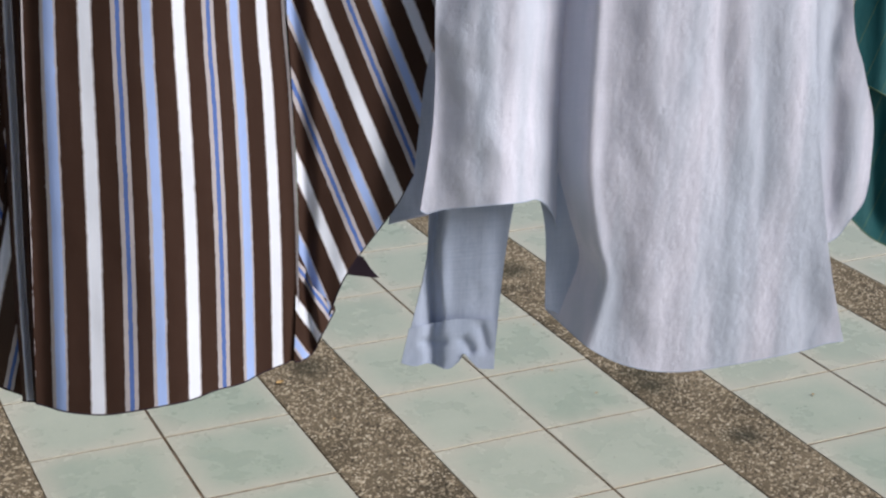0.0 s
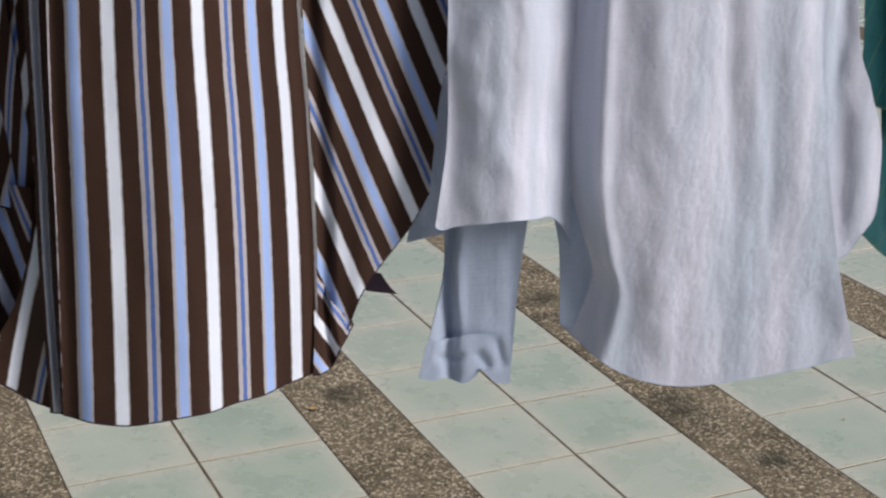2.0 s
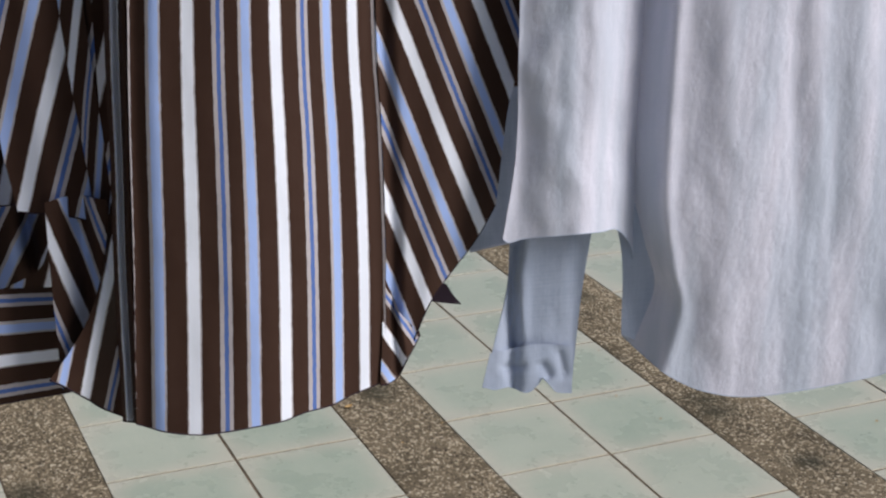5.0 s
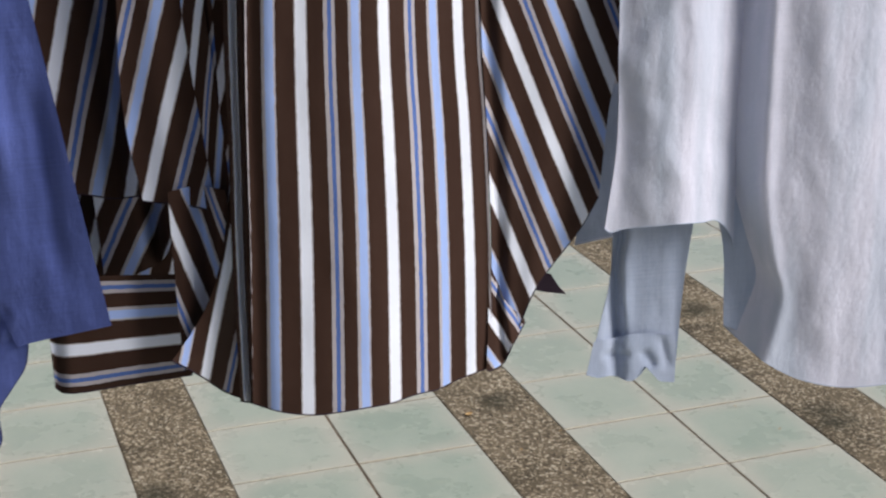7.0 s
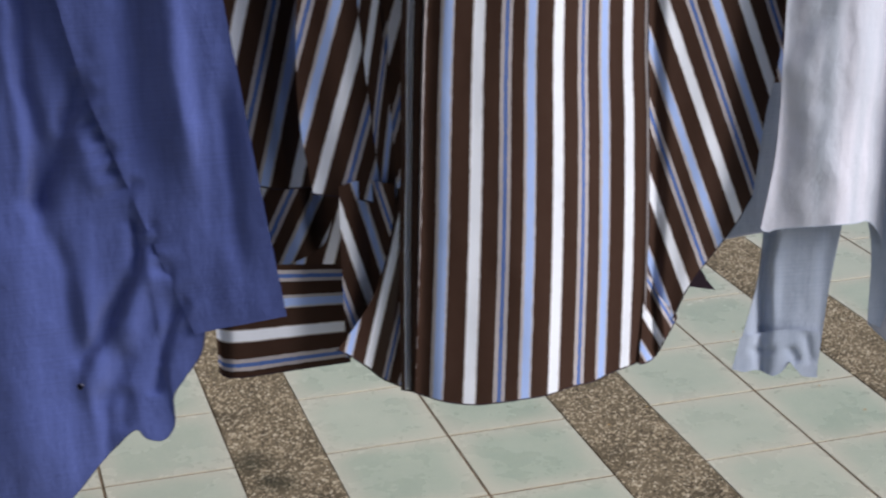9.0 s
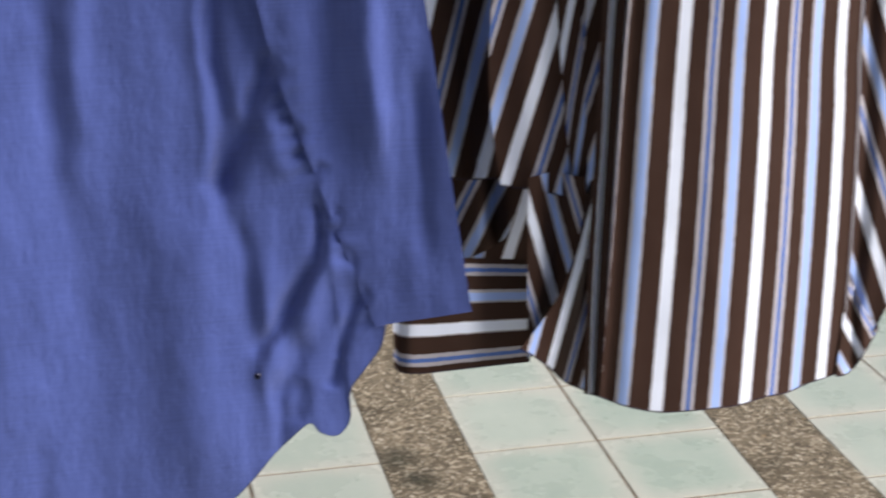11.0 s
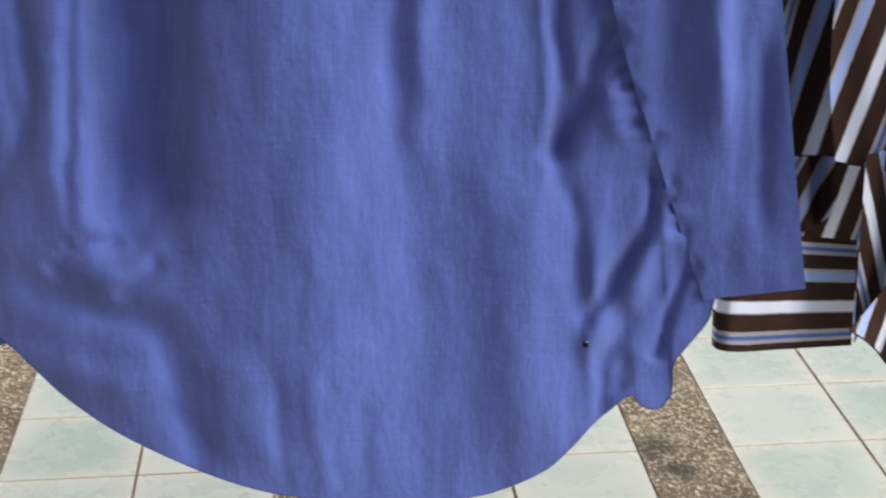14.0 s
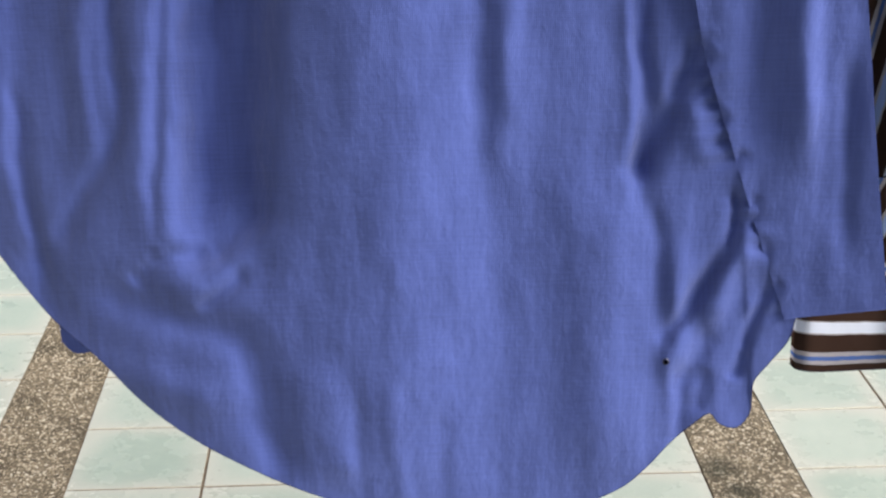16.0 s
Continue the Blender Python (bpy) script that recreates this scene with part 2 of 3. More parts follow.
def smooth_curve(pts, n):
    """n+1 points along a soft curve through pts, evenly spaced."""
    p = [Vector(q) for q in pts]
    if len(p) == 2:
        return [p[0].lerp(p[1], i / n) for i in range(n + 1)]
    p = [p[0] * 2 - p[1]] + p + [p[-1] * 2 - p[-2]]
    dense = []
    for i in range(1, len(p) - 2):
        a, b_, c, d = p[i - 1:i + 3]
        for k in range(24):
            t = k / 24
            dense.append(0.5 * (2 * b_ + (c - a) * t + (2 * a - 5 * b_ + 4 * c - d) * t * t + (3 * b_ - a - 3 * c + d) * t ** 3))
    dense.append(p[-2])
    run = [0.0]
    for a, b_ in zip(dense, dense[1:]):
        run.append(run[-1] + (b_ - a).length)
    out, j = [], 0
    for i in range(n + 1):
        want = run[-1] * i / n
        while j < len(run) - 2 and run[j + 1] < want:
            j += 1
        f = (want - run[j]) / max(1e-9, run[j + 1] - run[j])
        out.append(dense[j].lerp(dense[j + 1], min(1, f)))
    return out


def ease(x):
    x = max(0.0, min(1.0, x))
    return x * x * (3 - 2 * x)


def cloth(name, parent, base, mat, top, bottom, left, right, out=0.0, folds=(), turn=(0.0, 0.0, 0.0, 0.0), phase=(0, 1, 0, 1), nu=60, nv=70,
          ripple=0.004, seed=0.0, hem=None, label="", stitch=0.0, creases=(), lines=None, bend=1.0):
    """A hanging piece of cloth between four edge curves in its garment's upright plane.
    out: how far it is moved before that plane, along sight lines to the mean camera eye; folds: (place across at top,
    at bottom, width, depth, from, to);
    turn: how far the four corners stand out; creases: (x, z, x, z, width, depth); phase: stripe count at the corners;
    lines: straight stripes through (x, z), with their count there, repeat in metres and lean."""
    x0, y0, ang = base
    T, B = smooth_curve(top, nu), smooth_curve(bottom, nu)
    L, R = smooth_curve(left, nv), smooth_curve(right, nv)
    ca, sa = math.cos(radians(ang)), math.sin(radians(ang))
    bm = bmesh.new()
    uvl = bm.loops.layers.uv.new("uv")
    grid, uvs = [], {}
    for j in range(nv + 1):
        t = j / nv
        row = []
        for i in range(nu + 1):
            s = i / nu
            p = T[i] * (1 - t) + B[i] * t + L[j] * (1 - s) + R[j] * s - (T[0] * (1 - s) * (1 - t) + T[nu] * s * (1 - t) + B[0] * (1 - s) * t + B[nu] * s * t)
            d = out + turn[0] * (1 - s) * (1 - t) + turn[1] * s * (1 - t) + turn[2] * (1 - s) * t + turn[3] * s * t
            for a, b_, w, amp, h0, h1 in folds:
                c = a + (b_ - a) * t
                fade = ease((t - h0) / 0.12 if h0 > 0 else 1) * ease((h1 - t) / 0.12 if h1 < 1 else 1)
                d += amp * math.exp(-((s - c) / w) ** 2) * fade
            q = Vector((p.x * 9, p.y * 2.6, seed))
            d += ripple * (noise.noise(q) * 1.6 + 0.6 * noise.noise(q * 2.7) + 0.25 * noise.noise(Vector((p.x * 45, p.y * 24, seed))))
            wx = p.x + 0.007 * noise.noise(Vector((p.x * 11, p.y * 11, seed + 5))) + 0.003 * noise.noise(Vector((p.x * 31, p.y * 31, seed)))
            wz = p.y + 0.010 * noise.noise(Vector((p.x * 9, p.y * 9, seed + 9)))
            for xa, za, xb, zb, w, amp, *beat in creases:
                ex, ez = xb - xa, zb - za
                k = ((wx - xa) * ex + (wz - za) * ez) / (ex * ex + ez * ez)
                if -0.5 < k < 1.5:
                    far = math.hypot(wx - xa - k * ex, wz - za - k * ez) / w
                    if far < 2.5:
                        amp *= math.sin(beat[0] * k * math.tau + 3 * noise.noise(Vector((wx * 20, wz * 20, 3)))) if beat else 1
                        d += amp * math.exp(-far * far) * ease((k + 0.15) / 0.35) * ease((1.15 - k) / 0.35)
            at = Vector((x0 + p.x * ca, y0 + p.x * sa, p.y))
            at += (MEAN_EYE - at).normalized() * d
            v = bm.verts.new((at.x - x0, at.y - y0, at.z))
            row.append(v)
            sb = bend * s + (1 - bend) * s * s
            if lines:
                u = lines[2] + (p.x - lines[0] - lines[4] * (lines[1] - p.y)) / lines[3]
            else:
                u = phase[0] * (1 - sb) * (1 - t) + phase[1] * sb * (1 - t) + phase[2] * (1 - sb) * t + phase[3] * sb * t
            uvs[v] = (u, p.y) if mat is STRIPES else (p.x, p.y)
        grid.append(row)
    for j in range(nv):
        for i in range(nu):
            f = bm.faces.new((grid[j][i], grid[j + 1][i], grid[j + 1][i + 1], grid[j][i + 1]))
            for lp in f.loops:
                lp[uvl].uv = uvs[lp.vert]
    base_z = parent.location.z
    edge = [v.co.copy() for v in grid[nv]]
    for v in bm.verts:
        v.co.z -= base_z
    ob = part(name, bm, mat, parent, label)
    th = ob.modifiers.new("thickness", "SOLIDIFY")
    th.thickness, th.offset, th.use_rim = 0.0008, 0.0, False
    if hem:
        tube("hem", ob, [e - Vector((0, 0, base_z)) for e in edge], stitch or 0.0010, hem)
    return ob


def tube(name, parent, pts, r, mat, sides=6, label=""):
    bm = bmesh.new()
    rings = []
    for i, p in enumerate(pts):
        d = (pts[min(i + 1, len(pts) - 1)] - pts[max(i - 1, 0)]).normalized()
        a = d.cross(Vector((0, 1, 0.01))).normalized()
        b_ = d.cross(a)
        rings.append([bm.verts.new(p + (a * math.cos(k * math.tau / sides) + b_ * math.sin(k * math.tau / sides)) * r) for k in range(sides)])
    for a, b_ in zip(rings, rings[1:]):
        for k in range(sides):
            bm.faces.new((a[k], a[(k + 1) % sides], b_[(k + 1) % sides], b_[k]))
    bm.faces.new(rings[0][::-1])
    bm.faces.new(rings[-1])
    return part(name, bm, mat, parent, label)


def garment(name, base, z, label, category):
    e = new(name)
    e.location = (base[0], base[1], z)
    e.empty_display_size = 0.05
    return tagged(e, label, category, group="clothes on the line")


# ---- the blue shirt ----
BASE_B = (-0.700, -1.660, 0.000)
blue = garment("blue_shirt", BASE_B, 0.90, "creased plain blue cotton long-sleeved shirt hanging from the clothes line", "shirt")
PUCKER_A, PUCKER_B = [tuple(v for q in c for v in q) for c in ([(0.085, 1.352), (0.128, 1.217)], [(0.128, 1.217), (0.183, 1.060)])]
# the navy line along the lower edge is a painted shadow
cloth("body", blue, BASE_B, BLUE,
      [(-0.515, 1.634), (-0.348, 1.652), (-0.176, 1.651), (-0.002, 1.640), (0.166, 1.629)],
      [(-0.590, 1.182), (-0.560, 1.127), (-0.526, 1.074), (-0.490, 1.031), (-0.448, 0.977), (-0.397, 0.931), (-0.330, 0.889), (-0.272, 0.862), (-0.214, 0.847), (-0.155, 0.838), (-0.084, 0.837), (-0.030, 0.843), (0.023, 0.864), (0.051, 0.888), (0.075, 0.916), (0.094, 0.934), (0.115, 0.950), (0.126, 0.938), (0.144, 0.933), (0.157, 0.950), (0.158, 0.983), (0.172, 1.004), (0.190, 1.029), (0.196, 1.053)],
      [(-0.515, 1.634), (-0.587, 1.410), (-0.612, 1.290), (-0.590, 1.182)], [(0.166, 1.629), (0.174, 1.367), (0.186, 1.199), (0.196, 1.053)],
      creases=[(-0.348, 1.62, -0.378, 1.14, 0.025, -0.065), (-0.313, 1.62, -0.338, 1.14, 0.027, -0.060), (-0.284, 1.576, -0.318, 1.171, 0.0150, 0.012), (-0.352, 1.60, -0.362, 1.25, 0.009, 0.010), (-0.387, 1.528, -0.426, 1.173, 0.0075, -0.009), (-0.349, 1.528, -0.360, 1.273, 0.0081, -0.008), (-0.410, 1.528, -0.440, 1.190, 0.0150, 0.005), (-0.452, 1.109, -0.423, 1.142, 0.0120, -0.012), (-0.423, 1.142, -0.380, 1.141, 0.0120, -0.012), (-0.376, 1.132, -0.316, 1.180, 0.0150, -0.012), (-0.345, 1.120, -0.385, 1.085, 0.009, -0.010), (-0.316, 1.167, -0.408, 1.092, 0.0164, 0.010), (-0.450, 1.429, -0.445, 1.275, 0.0082, -0.011), (-0.445, 1.275, -0.519, 1.146, 0.0095, -0.011), (-0.542, 1.314, -0.534, 1.112, 0.0083, -0.013), (-0.475, 1.429, -0.482, 1.242, 0.0123, 0.010), (-0.549, 1.430, -0.559, 1.216, 0.0152, 0.012), (-0.543, 1.147, -0.517, 1.064, 0.0130, -0.010), (-0.487, 1.099, -0.351, 1.055, 0.0220, -0.018), (-0.351, 1.059, -0.315, 0.895, 0.0201, -0.016), (-0.520, 1.033, -0.372, 0.973, 0.0256, 0.014), (-0.291, 1.008, -0.260, 0.880, 0.0227, 0.008), (-0.126, 1.574, -0.115, 1.234, 0.0152, -0.008), (-0.099, 1.574, -0.090, 1.234, 0.0172, 0.007), (-0.110, 1.234, -0.097, 1.052, 0.0186, -0.004), (-0.212, 1.575, -0.219, 0.872, 0.0655, 0.022), (-0.010, 1.204, 0.010, 0.897, 0.0388, 0.014), (-0.211, 1.000, -0.202, 0.852, 0.0114, 0.003), (-0.246, 0.995, -0.243, 0.860, 0.0091, -0.003), (-0.154, 0.967, -0.161, 0.844, 0.0104, -0.003), (0.026, 1.573, 0.038, 1.185, 0.0112, -0.012), (0.013, 1.573, 0.027, 1.186, 0.0082, 0.006), (0.049, 1.185, 0.064, 1.023, 0.0100, -0.006), (0.067, 1.023, 0.074, 0.921, 0.0069, 0.004), (0.085, 0.997, 0.080, 0.908, 0.0128, -0.007), (0.088, 1.341, 0.059, 1.281, 0.0087, -0.014), (0.059, 1.281, 0.033, 1.208, 0.0153, -0.018), (0.078, 1.281, 0.100, 1.224, 0.0121, 0.007), (0.128, 1.192, 0.126, 1.131, 0.0067, -0.012), (0.126, 1.131, 0.066, 1.041, 0.0091, -0.014), (0.144, 1.142, 0.108, 1.059, 0.0136, 0.010), (0.168, 1.093, 0.151, 1.020, 0.0069, -0.010), (0.151, 1.020, 0.141, 0.989, 0.0070, -0.008), (0.115, 1.046, 0.089, 0.985, 0.0127, -0.006), (0.076, 1.132, 0.076, 0.998, 0.0136, 0.008), (0.111, 0.997, 0.102, 0.946, 0.0093, -0.006)] + [(*PUCKER_A, 0.022, 0.003, 7), (*PUCKER_B, 0.022, 0.003, 5)],
      turn=(-0.19, 0.0, -0.15, 0.0), folds=[(0.0, 0.0, 0.26, -0.16, 0, 1)], nu=260, nv=190, ripple=0.004, seed=1.0, hem=NAVY_HEM_SHADOW, stitch=0.0007)
cloth("sleeve", blue, BASE_B, BLUE,
      [(0.034, 1.630), (0.119, 1.639), (0.201, 1.629)], [(0.185, 1.053), (0.206, 1.056), (0.247, 1.059), (0.286, 1.062)],
      [(0.034, 1.630), (0.082, 1.368), (0.128, 1.218), (0.185, 1.053)], [(0.201, 1.629), (0.241, 1.365), (0.261, 1.226), (0.286, 1.062)],
      out=0.018, creases=[(0.138, 1.522, 0.135, 1.235, 0.0313, -0.009), (0.111, 1.523, 0.122, 1.183, 0.0177, 0.006), (0.172, 1.471, 0.194, 1.228, 0.0211, 0.014), (0.232, 1.311, 0.241, 1.128, 0.0110, -0.010), (0.133, 1.235, 0.123, 1.206, 0.0078, -0.007), (0.152, 1.183, 0.143, 1.154, 0.0067, -0.005), (0.167, 1.129, 0.152, 1.100, 0.0068, -0.005), (0.178, 1.093, 0.165, 1.069, 0.0069, -0.005), (0.094, 1.335, 0.074, 1.309, 0.0076, -0.010), (0.114, 1.275, 0.099, 1.247, 0.0077, -0.008), (0.191, 1.419, 0.223, 1.140, 0.0139, -0.006)] + [(*PUCKER_A, 0.020, 0.0018, 7), (*PUCKER_B, 0.018, 0.0018, 5)],
      turn=(-0.026, 0.025, -0.026, 0.015), nu=70, nv=110, ripple=0.005, seed=7.0, hem=BLUE, stitch=0.0009)

cloth("tail", blue, BASE_B, BLUE,
      [(-0.505, 1.135), (-0.456, 1.134)], [(-0.508, 1.049), (-0.497, 1.037), (-0.483, 1.037), (-0.463, 1.045)], [(-0.505, 1.135), (-0.509, 1.082), (-0.508, 1.049)], [(-0.456, 1.134), (-0.463, 1.045)],
      out=-0.43, nu=20, nv=20, ripple=0.004, seed=71.0, hem=BLUE, stitch=0.0009)

# ---- the striped shirt ----
BASE_S = (-0.100, -1.680, 0.000)
striped = garment("striped_shirt", BASE_S, 0.92, "brown shirt with white and light blue stripes on the line", "shirt")
cloth("front_panel", striped, BASE_S, STRIPES,
      [(-0.148, 1.655), (-0.040, 1.664), (0.085, 1.654)], [(-0.176, 0.958), (-0.144, 0.943), (-0.108, 0.933), (-0.077, 0.931), (-0.044, 0.931), (-0.015, 0.932), (0.012, 0.938), (0.040, 0.941), (0.062, 0.949), (0.083, 0.954), (0.103, 0.960)],
      [(-0.148, 1.655), (-0.162, 1.376), (-0.166, 1.264), (-0.169, 1.147), (-0.176, 0.958)], [(0.085, 1.654), (0.090, 1.363), (0.097, 1.245), (0.102, 1.108), (0.103, 0.960)],
      folds=[(0.5, 0.5, 0.35, 0.030, 0, 1), (0.02, 0.03, 0.05, -0.012, 0, 1), (0.98, 0.98, 0.03, -0.006, 0, 1)],
      phase=(-0.20, 2.75, -0.17, 2.72), bend=0.82, nu=110, nv=80, ripple=0.003, seed=11.0, hem=STRIPE_HEM)
cloth("front_fold", striped, BASE_S, STRIPES,
      [(-0.175, 1.655), (-0.162, 1.657), (-0.142, 1.655)], [(-0.193, 0.964), (-0.181, 0.960), (-0.168, 0.955)],
      [(-0.175, 1.655), (-0.188, 1.378), (-0.190, 1.238), (-0.193, 1.121), (-0.193, 0.964)], [(-0.142, 1.655), (-0.157, 1.376), (-0.164, 1.177), (-0.168, 0.955)],
      out=-0.012, folds=[(0.45, 0.45, 0.16, -0.012, 0, 1), (0.2, 0.2, 0.12, 0.008, 0, 1), (0.8, 0.8, 0.10, -0.010, 0, 1)],
      turn=(-0.035, 0.0, -0.03, 0.0), phase=(-0.78, -0.17, -0.76, -0.17), nu=40, nv=80, ripple=0.002, seed=12.0, hem=STRIPE_HEM)
cloth("front_edge", striped, BASE_S, STRIPES,
      [(-0.194, 1.200), (-0.184, 1.200)], [(-0.264, 1.022), (-0.247, 1.010), (-0.230, 0.995), (-0.213, 0.978), (-0.184, 0.962)],
      [(-0.194, 1.200), (-0.206, 1.130), (-0.221, 1.085), (-0.240, 1.053), (-0.264, 1.022)], [(-0.184, 1.200), (-0.186, 1.121), (-0.184, 0.962)],
      out=-0.045, folds=[(0.75, 0.7, 0.12, -0.018, 0, 1), (0.35, 0.3, 0.18, 0.014, 0, 1)],
      turn=(-0.02, -0.07, 0.0, -0.055), lines=(-0.232, 0.995, 0.425, 0.071, -0.245), nu=40, nv=50, ripple=0.003, seed=14.0, hem=STRIPE_HEM)
cloth("side_panel", striped, BASE_S, STRIPES,
      [(0.086, 1.654), (0.152, 1.654), (0.236, 1.633)], [(0.099, 0.957), (0.114, 0.965), (0.133, 0.997), (0.159, 1.050), (0.207, 1.110), (0.230, 1.148)],
      [(0.086, 1.654), (0.091, 1.363), (0.097, 1.245), (0.102, 1.108), (0.099, 0.957)], [(0.236, 1.633), (0.254, 1.353), (0.240, 1.245), (0.230, 1.148)],
      out=-0.004, folds=[(0.03, 0.05, 0.05, -0.012, 0, 1), (0.55, 0.5, 0.25, 0.014, 0, 1)],
      turn=(0, -0.03, 0, -0.02), lines=(0.166, 1.239, 0.42, 0.0935, 0.410), nu=60, nv=80, ripple=0.003, seed=13.0, hem=STRIPE_HEM)
cloth("hem_ruffle", striped, BASE_S, STRIPES,
      [(0.098, 1.090), (0.118, 1.040), (0.142, 1.012)], [(0.097, 0.955), (0.106, 0.955), (0.118, 0.963), (0.131, 0.985), (0.143, 1.008)],
      [(0.098, 1.090), (0.099, 1.02), (0.097, 0.955)], [(0.142, 1.012), (0.143, 1.008)],
      out=0.002, folds=[(0.35, 0.3, 0.10, -0.008, 0, 1), (0.6, 0.6, 0.12, 0.008, 0, 1)], turn=(-0.004, -0.006, 0.004, -0.006),
      lines=(0.112, 1.000, 0.42, 0.078, 0.60), nu=30, nv=24, ripple=0.002, seed=15.0, hem=STRIPE_HEM)
cloth("back_panel", striped, BASE_S, STRIPES,
      [(0.049, 1.634), (0.254, 1.633)], [(0.091, 1.032), (0.123, 1.055), (0.152, 1.080), (0.187, 1.121), (0.213, 1.151), (0.235, 1.190)],
      [(0.049, 1.634), (0.091, 1.032)], [(0.261, 1.633), (0.275, 1.352), (0.263, 1.243), (0.235, 1.190)],
      out=-0.20, lines=(0.244, 1.318, 0.07, 0.0991, 0.350), nu=50, nv=60, ripple=0.004, seed=17.0, hem=STRIPE_HEM)
cloth("tail", striped, BASE_S, STRIPE_HEM,
      [(0.139, 1.072), (0.170, 1.063)], [(0.153, 1.045), (0.172, 1.040), (0.189, 1.036)], [(0.139, 1.072), (0.153, 1.045)], [(0.170, 1.063), (0.179, 1.048), (0.189, 1.036)],
      out=-0.05, nu=12, nv=10, ripple=0.003, seed=73.0)
cloth("back_lining", striped, BASE_S, STRIPES,
      [(-0.440, 1.658), (-0.300, 1.658), (-0.171, 1.658)], [(-0.440, 1.090), (-0.343, 1.095), (-0.265, 1.091), (-0.242, 1.022), (-0.194, 0.993), (-0.142, 0.969)],
      [(-0.440, 1.658), (-0.440, 1.090)], [(-0.171, 1.658), (-0.142, 0.969)],
      out=-0.27, lines=(-0.282, 1.167, 0.20, 0.0906, -0.300), nu=40, nv=50, ripple=0.006, seed=18.0)
cloth("sleeve", striped, BASE_S, STRIPES,
      [(-0.279, 1.668), (-0.209, 1.668)], [(-0.287, 1.202), (-0.268, 1.198), (-0.250, 1.195), (-0.226, 1.187), (-0.210, 1.179), (-0.200, 1.161)],
      [(-0.279, 1.668), (-0.298, 1.399), (-0.299, 1.287), (-0.287, 1.202)], [(-0.209, 1.668), (-0.204, 1.396), (-0.202, 1.269), (-0.200, 1.161)],
      out=-0.10, folds=[(0.85, 0.85, 0.06, -0.010, 0, 1), (0.4, 0.4, 0.2, 0.014, 0, 1)], lines=(-0.261, 1.276, 0.42, 0.0950, -0.300), nu=50, nv=80, ripple=0.004, seed=19.0, hem=STRIPE_HEM)
cloth("placket", striped, BASE_S, STRIPES,
      [(-0.248, 1.608), (-0.229, 1.608)], [(-0.205, 1.113), (-0.191, 1.116)],
      [(-0.248, 1.608), (-0.232, 1.369), (-0.216, 1.223), (-0.205, 1.113)], [(-0.229, 1.608), (-0.209, 1.368), (-0.197, 1.222), (-0.191, 1.116)],
      out=-0.092, phase=(0.15, 0.55, 2.4, 2.8), nu=12, nv=110, ripple=0.012, seed=20.0)
cloth("sleeve_back", striped, BASE_S, STRIPES,
      [(-0.410, 1.668), (-0.263, 1.668)], [(-0.393, 1.224), (-0.367, 1.220), (-0.344, 1.215), (-0.327, 1.210), (-0.308, 1.209), (-0.286, 1.208), (-0.262, 1.199)],
      [(-0.410, 1.668), (-0.404, 1.404), (-0.393, 1.224)], [(-0.263, 1.668), (-0.256, 1.398), (-0.262, 1.199)],
      out=-0.165, folds=[(0.55, 0.55, 0.10, -0.030, 0, 1)], lines=(-0.322, 1.285, 0.07, 0.0961, -0.250), nu=40, nv=60, ripple=0.004, seed=23.0, hem=STRIPE_HEM)
cloth("sleeve_inside", striped, BASE_S, STRIPES,
      [(-0.350, 1.261), (-0.263, 1.255)], [(-0.343, 1.124), (-0.314, 1.126), (-0.281, 1.142), (-0.270, 1.166)],
      [(-0.350, 1.261), (-0.343, 1.124)], [(-0.263, 1.255), (-0.270, 1.166)],
      out=-0.23, folds=[(0.6, 0.6, 0.1, -0.03, 0, 1)], lines=(-0.301, 1.165, 0.07, 0.1024, -0.500), nu=30, nv=30, ripple=0.004, seed=29.0)
cloth("cuff", striped, BASE_S, STRIPES,
      [(-0.395, 1.133), (-0.326, 1.127), (-0.255, 1.119)], [(-0.396, 1.013), (-0.388, 1.006), (-0.367, 1.003), (-0.318, 1.004), (-0.252, 1.005)],
      [(-0.395, 1.133), (-0.397, 1.077), (-0.396, 1.013)], [(-0.255, 1.119), (-0.253, 1.065), (-0.252, 1.005)],
      out=-0.14, folds=[(0.03, 0.03, 0.06, -0.015, 0, 1), (0.5, 0.5, 0.25, 0.012, 0, 1)], phase=(0.63, 0.63, 1.90, 1.90), nu=50, nv=30, ripple=0.002, seed=31.0, hem=STRIPE_HEM)
cloth("facing", striped, BASE_S, STRIPES,
      [(-0.259, 1.208), (-0.232, 1.212), (-0.199, 1.204)], [(-0.255, 1.008), (-0.242, 1.038), (-0.230, 1.056), (-0.216, 1.080), (-0.196, 1.117)],
      [(-0.259, 1.208), (-0.258, 1.116), (-0.255, 1.008)], [(-0.199, 1.204), (-0.194, 1.160), (-0.196, 1.117)],
      out=-0.075, folds=[(0.5, 0.5, 0.2, -0.03, 0, 1)], lines=(-0.244, 1.130, 0.42, -0.0751, 0.300), nu=30, nv=40, ripple=0.003, seed=37.0, hem=STRIPE_HEM)

